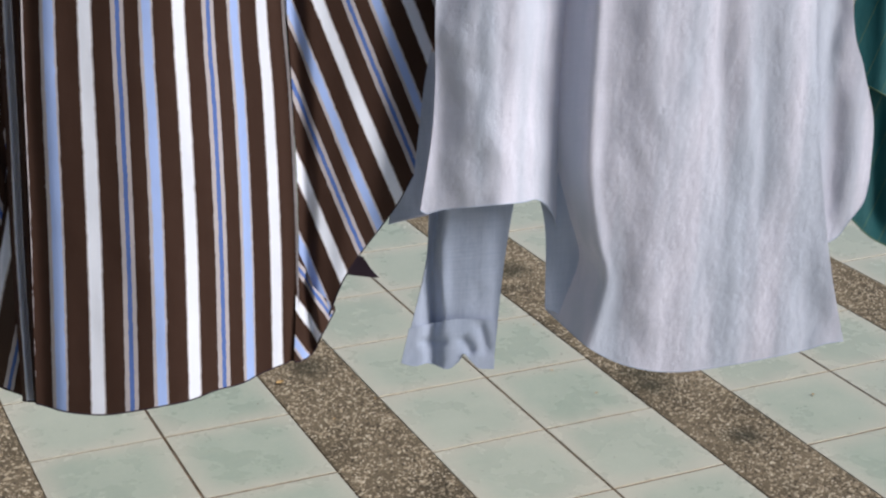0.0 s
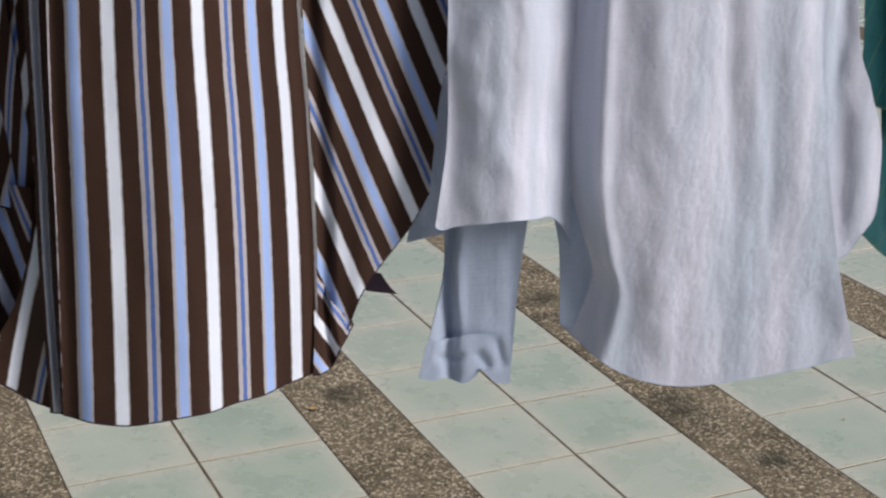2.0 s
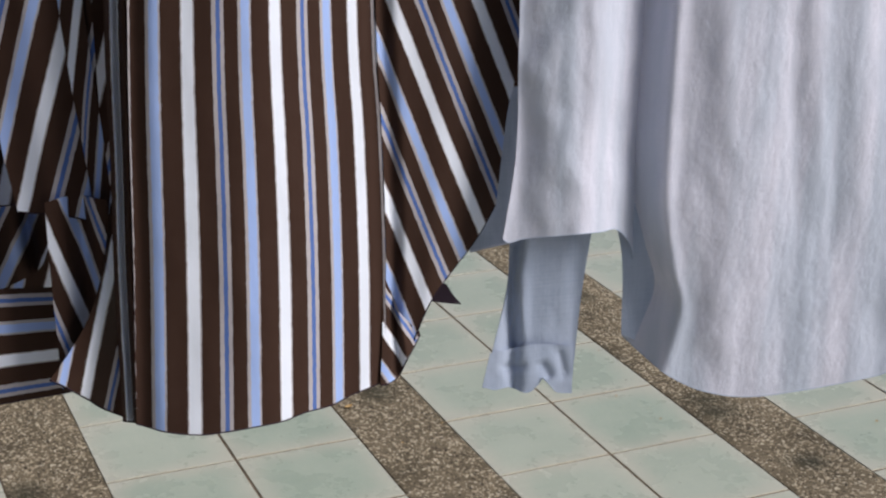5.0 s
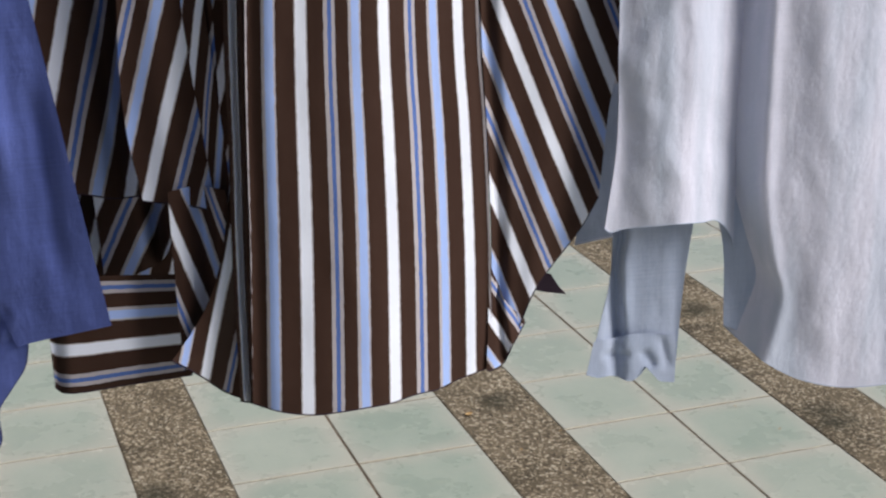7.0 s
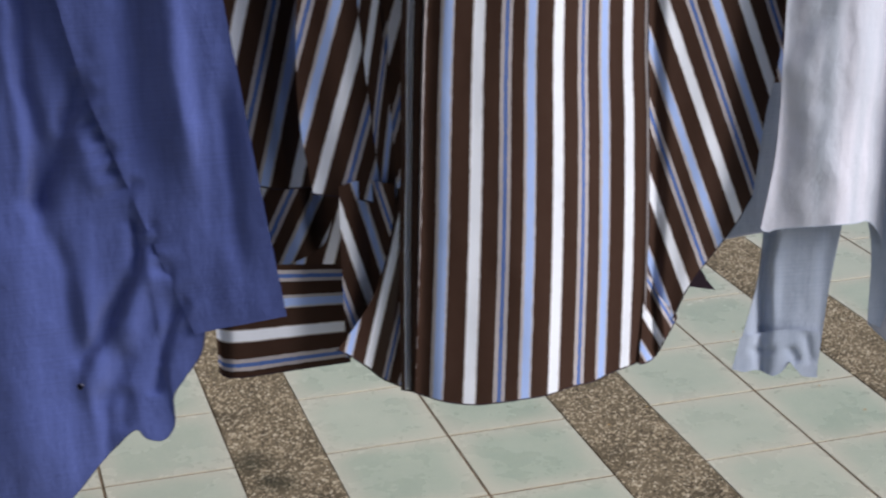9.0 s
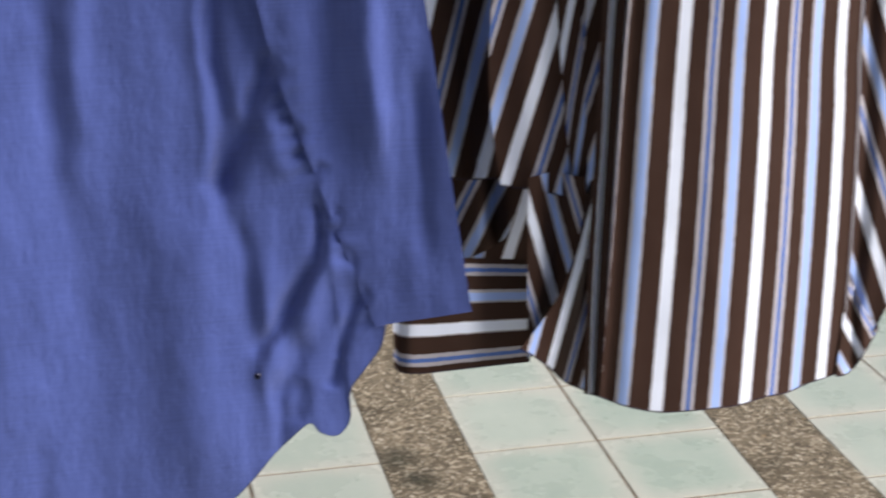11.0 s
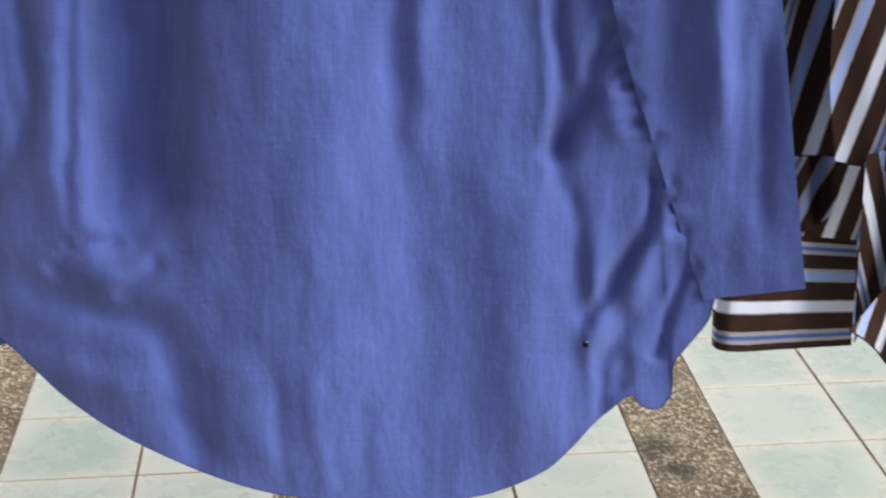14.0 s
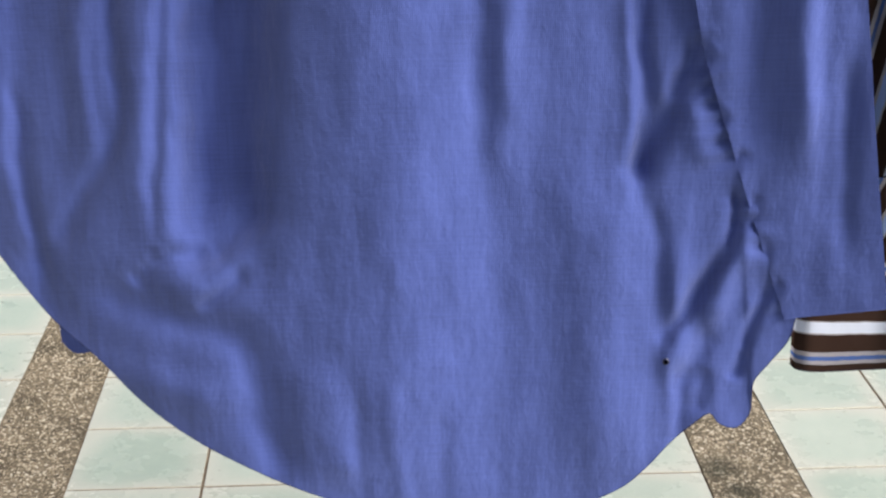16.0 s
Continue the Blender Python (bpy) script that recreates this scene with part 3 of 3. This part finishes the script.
# ---- the pale chambray shirt ----
BASE_W = (0.400, -1.760, -6.843)
pale = garment("pale_shirt", BASE_W, 0.88, "pale grey-blue chambray shirt, creased and faded, hanging from the line", "shirt")
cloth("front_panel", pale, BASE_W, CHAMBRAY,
      [(-0.150, 1.643), (0.0, 1.655), (0.146, 1.646)], [(-0.145, 0.997), (-0.118, 0.972), (-0.079, 0.940), (-0.035, 0.916), (0.024, 0.901), (0.105, 0.901), (0.188, 0.907), (0.218, 0.912), (0.244, 0.913)],
      [(-0.150, 1.643), (-0.152, 1.347), (-0.152, 1.194), (-0.138, 1.120), (-0.122, 1.072), (-0.130, 1.034), (-0.145, 0.997)], [(0.146, 1.646), (0.159, 1.330), (0.181, 1.167), (0.211, 1.026), (0.244, 0.913)],
      folds=[(0.0, 0.0, 0.135, -0.060, 0, 1), (0.215, 0.185, 0.035, 0.007, 0, 1)],
      creases=[(-0.050, 1.569, -0.015, 0.946, 0.0260, 0.006), (-0.145, 1.515, -0.137, 1.160, 0.0147, 0.006), (-0.027, 1.569, 0.026, 0.969, 0.0457, 0.008), (0.032, 1.513, 0.066, 1.089, 0.0125, -0.004), (0.055, 1.512, 0.097, 1.140, 0.0158, 0.003), (0.106, 1.270, 0.116, 1.057, 0.0102, -0.002), (0.114, 1.453, 0.155, 1.135, 0.0213, 0.004), (0.138, 1.511, 0.179, 1.200, 0.0131, -0.004), (-0.140, 1.075, -0.109, 0.984, 0.0210, 0.004), (0.176, 1.008, 0.209, 0.918, 0.0183, -0.003), (0.045, 1.091, 0.066, 0.921, 0.0189, -0.002), (0.094, 1.017, 0.090, 0.903, 0.0124, 0.001), (-0.039, 0.976, -0.013, 0.916, 0.0171, -0.002)],
      turn=(-0.01, -0.02, -0.02, -0.01), nu=130, nv=110, ripple=0.005, seed=41.0, hem=CHAMBRAY_SHADE_HEM, stitch=0.0008)
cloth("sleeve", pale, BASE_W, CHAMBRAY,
      [(-0.274, 1.642), (-0.212, 1.643), (-0.118, 1.644)], [(-0.284, 1.124), (-0.276, 1.120), (-0.259, 1.123), (-0.214, 1.123), (-0.172, 1.123), (-0.155, 1.124), (-0.140, 1.105), (-0.135, 1.081)],
      [(-0.274, 1.642), (-0.272, 1.351), (-0.272, 1.221), (-0.284, 1.124)], [(-0.118, 1.644), (-0.113, 1.343), (-0.128, 1.222), (-0.137, 1.153), (-0.135, 1.081)],
      out=0.016, creases=[(-0.188, 2.05, -0.190, 0.70, 0.050, 0.058), (-0.273, 1.570, -0.268, 1.146, 0.0138, -0.006), (-0.243, 1.517, -0.237, 1.143, 0.0198, 0.005), (-0.206, 1.228, -0.163, 1.146, 0.0102, -0.001), (-0.208, 1.516, -0.195, 1.227, 0.0114, -0.004), (-0.181, 1.516, -0.165, 1.194, 0.0174, 0.004), (-0.152, 1.403, -0.150, 1.161, 0.0105, -0.004), (-0.217, 1.228, -0.183, 1.163, 0.0106, 0.002)],
      turn=(-0.03, -0.125, -0.03, -0.105), nu=80, nv=90, ripple=0.005, seed=43.0, hem=CHAMBRAY_SHADE_HEM, stitch=0.0008)
# the darker chambray paints the shade on cuff and band
cloth("cuff", pale, BASE_W, CHAMBRAY_SHADE_HEM,
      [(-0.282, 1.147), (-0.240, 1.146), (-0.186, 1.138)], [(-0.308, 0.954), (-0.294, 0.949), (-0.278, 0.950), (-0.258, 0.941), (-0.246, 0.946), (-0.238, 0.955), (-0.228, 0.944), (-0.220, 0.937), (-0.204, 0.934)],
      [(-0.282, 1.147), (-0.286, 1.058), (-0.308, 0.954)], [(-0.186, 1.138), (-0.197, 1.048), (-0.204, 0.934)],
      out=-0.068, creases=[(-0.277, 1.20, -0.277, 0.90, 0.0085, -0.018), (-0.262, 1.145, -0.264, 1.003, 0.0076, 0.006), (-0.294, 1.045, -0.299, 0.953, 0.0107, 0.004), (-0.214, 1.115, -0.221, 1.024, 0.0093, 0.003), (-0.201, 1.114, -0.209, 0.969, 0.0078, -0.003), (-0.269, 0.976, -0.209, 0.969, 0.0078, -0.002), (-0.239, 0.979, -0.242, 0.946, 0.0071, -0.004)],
      turn=(-0.02, -0.02, -0.02, -0.02), nu=60, nv=60, ripple=0.004, seed=47.0, hem=CHAMBRAY_SHADE_HEM, stitch=0.0008)
cloth("cuff_band", pale, BASE_W, CHAMBRAY_SHADE_HEM,
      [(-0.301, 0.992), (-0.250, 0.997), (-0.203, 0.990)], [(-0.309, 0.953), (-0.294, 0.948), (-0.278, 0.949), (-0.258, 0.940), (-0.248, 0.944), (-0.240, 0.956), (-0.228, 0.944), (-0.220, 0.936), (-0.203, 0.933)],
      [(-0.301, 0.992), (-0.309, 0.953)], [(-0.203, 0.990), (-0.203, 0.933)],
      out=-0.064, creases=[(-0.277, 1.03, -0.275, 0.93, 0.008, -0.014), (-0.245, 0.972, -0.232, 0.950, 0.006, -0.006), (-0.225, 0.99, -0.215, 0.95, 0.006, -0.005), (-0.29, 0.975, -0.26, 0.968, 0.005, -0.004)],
      turn=(-0.02, -0.02, -0.02, -0.02), nu=60, nv=24, ripple=0.004, seed=48.0, hem=CHAMBRAY_SHADE_HEM, stitch=0.0009)
# shade on the sleeve's back and the inner flap is put into the colour
cloth("sleeve_back", pale, BASE_W, CHAMBRAY_SHADE_HEM,
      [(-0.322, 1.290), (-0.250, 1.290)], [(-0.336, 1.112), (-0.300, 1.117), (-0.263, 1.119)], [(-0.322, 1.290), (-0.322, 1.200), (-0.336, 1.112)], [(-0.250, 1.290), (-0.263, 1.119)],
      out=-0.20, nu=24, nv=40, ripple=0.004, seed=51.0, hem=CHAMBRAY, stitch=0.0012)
cloth("back_panel", pale, BASE_W, CHAMBRAY_SHADE_HEM,
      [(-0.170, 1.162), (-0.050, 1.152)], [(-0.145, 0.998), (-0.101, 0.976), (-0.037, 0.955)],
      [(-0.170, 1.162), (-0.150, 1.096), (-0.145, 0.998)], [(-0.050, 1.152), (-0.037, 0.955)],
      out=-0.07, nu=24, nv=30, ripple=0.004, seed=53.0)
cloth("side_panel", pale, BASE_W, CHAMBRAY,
      [(0.094, 1.646), (0.172, 1.647)], [(0.174, 1.030), (0.214, 1.044), (0.230, 1.063), (0.247, 1.086), (0.251, 1.113)],
      [(0.094, 1.646), (0.174, 1.030)], [(0.172, 1.647), (0.202, 1.328), (0.227, 1.243), (0.247, 1.182), (0.251, 1.113)],
      out=-0.03, creases=[(0.183, 1.391, 0.181, 1.233, 0.0119, -0.007), (0.225, 1.230, 0.229, 1.074, 0.0214, 0.005), (0.188, 1.232, 0.208, 1.062, 0.0123, -0.004)], nu=50, nv=70, ripple=0.005, seed=59.0, hem=CHAMBRAY_SHADE_HEM, stitch=0.0008)

# unseen rear sheet, added to block light from inside the shirt
cloth("back", pale, BASE_W, CHAMBRAY_SHADE_HEM,
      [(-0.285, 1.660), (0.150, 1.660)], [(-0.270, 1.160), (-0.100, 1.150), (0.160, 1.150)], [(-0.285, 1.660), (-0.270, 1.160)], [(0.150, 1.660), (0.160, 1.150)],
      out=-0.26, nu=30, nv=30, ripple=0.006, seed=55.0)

# ---- the teal shirt ----
BASE_T = (1.020, -1.580, 0.000)
teal = garment("teal_shirt", BASE_T, 0.98, "dark teal cotton shirt with fine pinstripes hanging from the line", "shirt")
cloth("sleeve", teal, BASE_T, TEAL,
      [(-0.285, 1.628), (-0.166, 1.629)], [(-0.240, 1.175), (-0.222, 1.162), (-0.192, 1.150), (-0.141, 1.124), (-0.079, 1.094)],
      [(-0.285, 1.628), (-0.239, 1.275), (-0.240, 1.175)], [(-0.166, 1.629), (-0.079, 1.094)],
      out=0.03, folds=[(0.4, 0.4, 0.15, 0.015, 0, 1)], nu=40, nv=50, ripple=0.004, seed=61.0, hem=TEAL)
cloth("front_panel", teal, BASE_T, TEAL,
      [(-0.285, 1.628), (-0.021, 1.629)], [(-0.212, 0.979), (-0.162, 0.938), (-0.089, 0.909), (0.013, 0.909), (0.116, 0.921)],
      [(-0.285, 1.628), (-0.198, 1.122), (-0.212, 0.979)], [(-0.021, 1.629), (0.116, 0.921)],
      out=-0.01, creases=[(-0.181, 1.135, -0.165, 0.959, 0.0133, -0.012), (-0.159, 1.118, -0.133, 0.938, 0.0154, 0.012)], nu=60, nv=60, ripple=0.006, seed=67.0, hem=TEAL)


def shoulders(parent, base, mat, x0, x1, near, deep, z=1.664, seed=0.0):
    """The unseen shoulders of a shirt, added to keep light out of it: cloth that closes it above, from the front to the
    back, sagging between.
    """
    ca, sa = math.cos(radians(base[2])), math.sin(radians(base[2]))
    bm = bmesh.new()
    uvl = bm.loops.layers.uv.new("uv")
    rows = []
    for j in range(13):
        v = j / 12
        row = []
        for i in range(31):
            x, y = x0 + (x1 - x0) * i / 30, -near + (near + deep) * v
            up = z + 0.022 * math.sin(math.pi * v) * (0.7 + 0.5 * noise.noise(Vector((x * 7, v * 3, seed))))
            row.append((bm.verts.new((x * ca - y * sa, x * sa + y * ca, up - parent.location.z)), (x * 10, y)))
        rows.append(row)
    for a, b_ in zip(rows, rows[1:]):
        for i in range(30):
            four = (a[i], a[i + 1], b_[i + 1], b_[i])
            f = bm.faces.new([q[0] for q in four])
            for lp, q in zip(f.loops, four):
                lp[uvl].uv = q[1]
    return part("shoulder", bm, mat, parent)


shoulders(blue, BASE_B, BLUE, -0.52, 0.20, 0.01, 0.25, seed=1.0)
shoulders(striped, BASE_S, STRIPES, -0.41, 0.27, 0.03, 0.36, seed=2.0)
shoulders(pale, BASE_W, CHAMBRAY, -0.30, 0.18, 0.02, 0.30, seed=3.0)
shoulders(teal, BASE_T, TEAL, -0.29, 0.05, 0.03, 0.25, seed=4.0)


def button(parent, base, x, z, out, r=0.0055):
    """A small round button with a rim, its face to -y."""
    bm = bmesh.new()
    for ra, rb, y0, y1 in ((r, r, 0, -0.0018), (r * 0.72, r * 0.66, -0.0018, -0.0011)):
        bmesh.ops.create_cone(bm, cap_ends=True, segments=14, radius1=ra, radius2=rb, depth=abs(y1 - y0) + 0.0006,
                              matrix=pose(x, -out + (y0 + y1) / 2, z - parent.location.z, 90, 0, 0))
    return part("button", bm, BUTTON, parent, "small dark button")


for x, z in [(0.060, 1.020)]:
    button(blue, BASE_B, x, z, 0.022, 0.0035)
for x, z in [(-0.283, 1.137)]:
    button(striped, BASE_S, x, z, -0.215, 0.007)


# ---- clothes line with hangers, above ----
def hanger(base, z, half):
    h = tagged(new("clothes_hanger"), "dark plastic clothes hanger hooked on the line", "hanger", group="clothes on the line")
    h.location = (base[0], base[1], z)
    dy = -1.66 - base[1]
    bar = [Vector((x * half, 0.0, 0.07 - 0.10 * abs(x) ** 1.6)) for x in [i / 10 - 1 for i in range(21)]]
    tube("arm", h, bar, 0.006, PLASTIC, 8)
    hook = [Vector((0, 0, 0.07)), Vector((0, dy, 0.14))] + [Vector((0.02 * math.sin(a), dy, 0.17 - 0.02 * math.cos(a) + 0.0)) for a in [k * 0.35 for k in range(1, 12)]]
    tube("hook", h, hook, 0.0022, WIRE, 6)


for base, half in ((BASE_B, 0.21), (BASE_S, 0.19), (BASE_W, 0.21), (BASE_T, 0.2)):
    hanger(base, 1.70, half)
line = tagged(new("clothes_line"), "thin grey wire clothes line strung overhead from wall to post", "clothes line")
line.location = (0, -1.66, 0)
tube("wire", line, [Vector((-3.25 + 0.4 * i, 0, 1.905 - 0.03 * math.sin(math.pi * i / 16))) for i in range(17)], 0.003, WIRE, 6)
for x in (3.1,):
    tube("post", line, [Vector((x, 0, 0.0)), Vector((x, 0, 1.0)), Vector((x, 0, 1.95))], 0.025, WIRE, 12)

# ---- the floor: green tiles in pairs between strips of washed pebbles ----
S, GAP, STRIP = 0.30, 0.0046, 0.2079
NARROW = {1: 0.0135}  # one row of tile pairs is laid a little narrower
PERIOD = 2 * S + STRIP
ground = bpy.data.meshes.new("ground")
ground.from_pydata([(-400, -400, -0.0019), (400, -400, -0.0019), (400, 400, -0.0019), (-400, 400, -0.0019)], [], [(0, 1, 2, 3)])
ground.materials.append(GROUT)
floor = tagged(new("floor", ground), "pale green square tiles in pairs between brown washed pebble strips", "floor", kind="structure")


# an unseen plain wall, added to block sky light from the left of the clothes
WALL, nt, b = material("wall_plaster", 0.9, 0.2)
wp = coords(nt, "Object")
nt.links.new(ramp(nt, noise_tex(nt, wp, 3.0, 6.0), [(0.3, (0.20, 0.19, 0.17)), (0.7, (0.30, 0.285, 0.26))]), b.inputs["Base Color"])
bump(nt, b, (noise_tex(nt, wp, 90.0), 0.3, 0.004))
bm = bmesh.new()
bmesh.ops.create_cube(bm, size=1.0, matrix=pose(-3.35, -1.5, 1.75) @ Matrix.Diagonal((0.2, 11.0, 3.5, 1)))
bmesh.ops.bevel(bm, geom=bm.edges[:], offset=0.01, segments=2, affect="EDGES")
me = bpy.data.meshes.new("sky_blocking_wall")
bm.to_mesh(me)
bm.free()
me.materials.append(WALL)
tagged(new("sky_blocking_wall", me), "unseen plain grey-beige wall, added to block sky light", "wall", kind="structure")


def tile_mesh(name, k):
    rnd = random.Random(k)
    bm = bmesh.new()
    uvl = bm.loops.layers.uv.new("uv")
    h, c = S / 2 - GAP / 2, 0.001
    pts = []
    for i in range(4):
        ax, ay = ((-1, -1), (1, -1), (1, 1), (-1, 1))[i]
        j = rnd.uniform(0, 0.0009)
        pts.append((ax * (h - j), ay * (h - rnd.uniform(0, 0.0009))))
    lo = [bm.verts.new((x, y, -0.012)) for x, y in pts]
    mid = [bm.verts.new((x, y, -0.0025)) for x, y in pts]
    up = [bm.verts.new((x - c * (1 if x > 0 else -1), y - c * (1 if y > 0 else -1), 0)) for x, y in pts]
    for a, b_ in ((lo, mid), (mid, up)):
        for i in range(4):
            bm.faces.new((a[i], a[(i + 1) % 4], b_[(i + 1) % 4], b_[i]))
    bm.faces.new(up)
    for f in bm.faces:
        for lp in f.loops:
            lp[uvl].uv = (lp.vert.co.x / S + 0.5, lp.vert.co.y / S + 0.5)
    me = bpy.data.meshes.new(name)
    bm.to_mesh(me)
    bm.free()
    me.materials.append(TILE)
    return me


tiles = [tile_mesh("tile", k) for k in range(6)]
rnd = random.Random(5)
far = []
for k in range(-9, 10):
    for c in range(2):
        for r in range(-22, 24):
            slim = NARROW.get(k, 0.0)
            x, y = k * PERIOD + (c + 0.5) * S + slim * (0.5 - c), (r + 0.5) * S
            spot = pose(x, y, rnd.uniform(-0.0004, 0.0004), rnd.uniform(-0.1, 0.1), rnd.uniform(-0.1, 0.1)) @ Matrix.Diagonal((1 - slim / S, 1, 1, 1)) @ pose(0, 0, 0, 0, 0, rnd.choice((0, 90, 180, 270)))
            if -4 <= k <= 2 and -6 <= r <= 14:
                ob = new("tile", tiles[rnd.randrange(6)])
                ob.parent = floor
                ob.matrix_basis = spot
            else:
                far.append((spot, tiles[rnd.randrange(6)]))
verts, faces, uvs = [], [], []
for spot, me in far:
    n = len(verts)
    verts += [spot @ v.co for v in me.vertices]
    for p in me.polygons:
        faces.append([n + v for v in p.vertices])
        uvs += [tuple(me.uv_layers[0].data[li].uv) for li in p.loop_indices]
me = bpy.data.meshes.new("far_tiles")
me.from_pydata(verts, [], faces)
lay = me.uv_layers.new(name="uv")
for i, q in enumerate(uvs):
    lay.data[i].uv = q
me.materials.append(TILE)
rest = tagged(new("far_tiles", me), "more of the green tiles, farther off", kind="stuff")
rest.parent = floor


def strip_span(k):
    """Where the pebble strip beside the k-th pair of tiles begins and ends."""
    return k * PERIOD + 2 * S - NARROW.get(k, 0.0), (k + 1) * PERIOD + NARROW.get(k + 1, 0.0)


def strip_bed(x0, x1, y0, y1):
    nx, ny = 8, int((y1 - y0) / 0.06)
    vs = [(x0 + (x1 - x0) * i / nx, y0 + (y1 - y0) * j / ny, 0.0002 + 0.0012 * noise.noise(Vector((x0 + i * 0.3, j * 0.5, 2)))) for j in range(ny + 1) for i in range(nx + 1)]
    fs = [(j * (nx + 1) + i, j * (nx + 1) + i + 1, (j + 1) * (nx + 1) + i + 1, (j + 1) * (nx + 1) + i) for j in range(ny) for i in range(nx)]
    me = bpy.data.meshes.new("pebble_strip")
    me.from_pydata(vs, [], fs)
    me.materials.append(MORTAR)
    ob = tagged(new("pebble_strip", me), "washed pebble strip in dark stained mortar")
    ob.parent = floor


for k in range(-9, 10):
    strip_bed(*strip_span(k), -6.6, 7.2)

# pebbles of the strips near the line of clothes
OCT = np.array([(1, 0, 0), (0.3, 0.95, 0), (-0.8, 0.6, 0), (-0.8, -0.6, 0), (0.3, -0.95, 0), (0, 0, 0.9)])
TRI = np.array([(0, 1, 5), (1, 2, 5), (2, 3, 5), (3, 4, 5), (4, 0, 5)])
gen = np.random.default_rng(3)
for k, y0, y1 in ((-4, -0.2, 3.4), (-3, -0.6, 3.0), (-2, -0.9, 1.6), (-1, -0.9, 1.6), (0, -0.9, 2.0), (1, -0.9, 2.4), (2, -0.9, 3.0)):
    x0, x1 = strip_span(k)
    n = int((x1 - x0) * (y1 - y0) * 36000)
    x = gen.uniform(x0 + 0.002, x1 - 0.002, n)
    y = gen.uniform(y0, y1, n)
    size = gen.uniform(0.0024, 0.0052, n)
    a = gen.uniform(0, math.tau, n)
    sx, sy, sz = size * gen.uniform(0.8, 1.3, n), size * gen.uniform(0.6, 1.0, n), size * gen.uniform(0.5, 0.9, n)
    px_, py_ = OCT[None, :, 0] * sx[:, None], OCT[None, :, 1] * sy[:, None]
    vx = x[:, None] + px_ * np.cos(a)[:, None] - py_ * np.sin(a)[:, None]
    vy = y[:, None] + px_ * np.sin(a)[:, None] + py_ * np.cos(a)[:, None]
    vz = gen.uniform(-0.002, 0.0005, n)[:, None] + OCT[None, :, 2] * sz[:, None]
    co = np.stack([vx, vy, vz], -1).reshape(-1, 3)
    tri = (TRI[None] + 6 * np.arange(n)[:, None, None]).reshape(-1, 3)
    me = bpy.data.meshes.new("pebbles")
    me.from_pydata(co.tolist(), [], tri.tolist())
    me.shade_smooth()
    me.materials.append(PEBBLE)
    ob = tagged(new("pebbles", me), "small mixed brown and grey pebbles", kind="stuff")
    ob.parent = floor


# ---- small fallen leaves and crumbs on the floor ----
def fallen_leaf(x, y, size, turn, label):
    bm = bmesh.new()
    rows = []
    for i in range(7):
        u = i / 6
        half = 0.36 * math.sin(math.pi * min(1, u * 0.97 + 0.02)) ** 0.8
        rows.append([bm.verts.new(((u - 0.5) * size, v * half * size, 0.002 + 0.12 * size * (v * v + (u - 0.5) ** 2 * 2))) for v in (-1, -0.5, 0, 0.5, 1)])
    for a, b_ in zip(rows, rows[1:]):
        for k in range(4):
            bm.faces.new((a[k], b_[k], b_[k + 1], a[k + 1]))
    me = bpy.data.meshes.new("fallen_leaf")
    bm.to_mesh(me)
    bm.free()
    me.materials.append(LEAF)
    ob = tagged(new("fallen_leaf", me), label, "leaf", group="fallen leaves")
    ob.matrix_basis = pose(x, y, 0.0005, 0, 0, turn)


for x, y, size, turn in [(0.634, 0.160, 0.022, 20), (1.274, -0.031, 0.008, 70), (1.310, -0.186, 0.008, 10), (1.227, 0.345, 0.007, 0), (1.789, -0.397, 0.010, 40), (0.810, -0.007, 0.007, 30), (0.683, -0.068, 0.007, 60), (0.256, 0.578, 0.016, 5), (1.369, 0.235, 0.006, 0)]:
    fallen_leaf(x, y, size, turn, "small dry yellow-brown leaf lying on the floor")
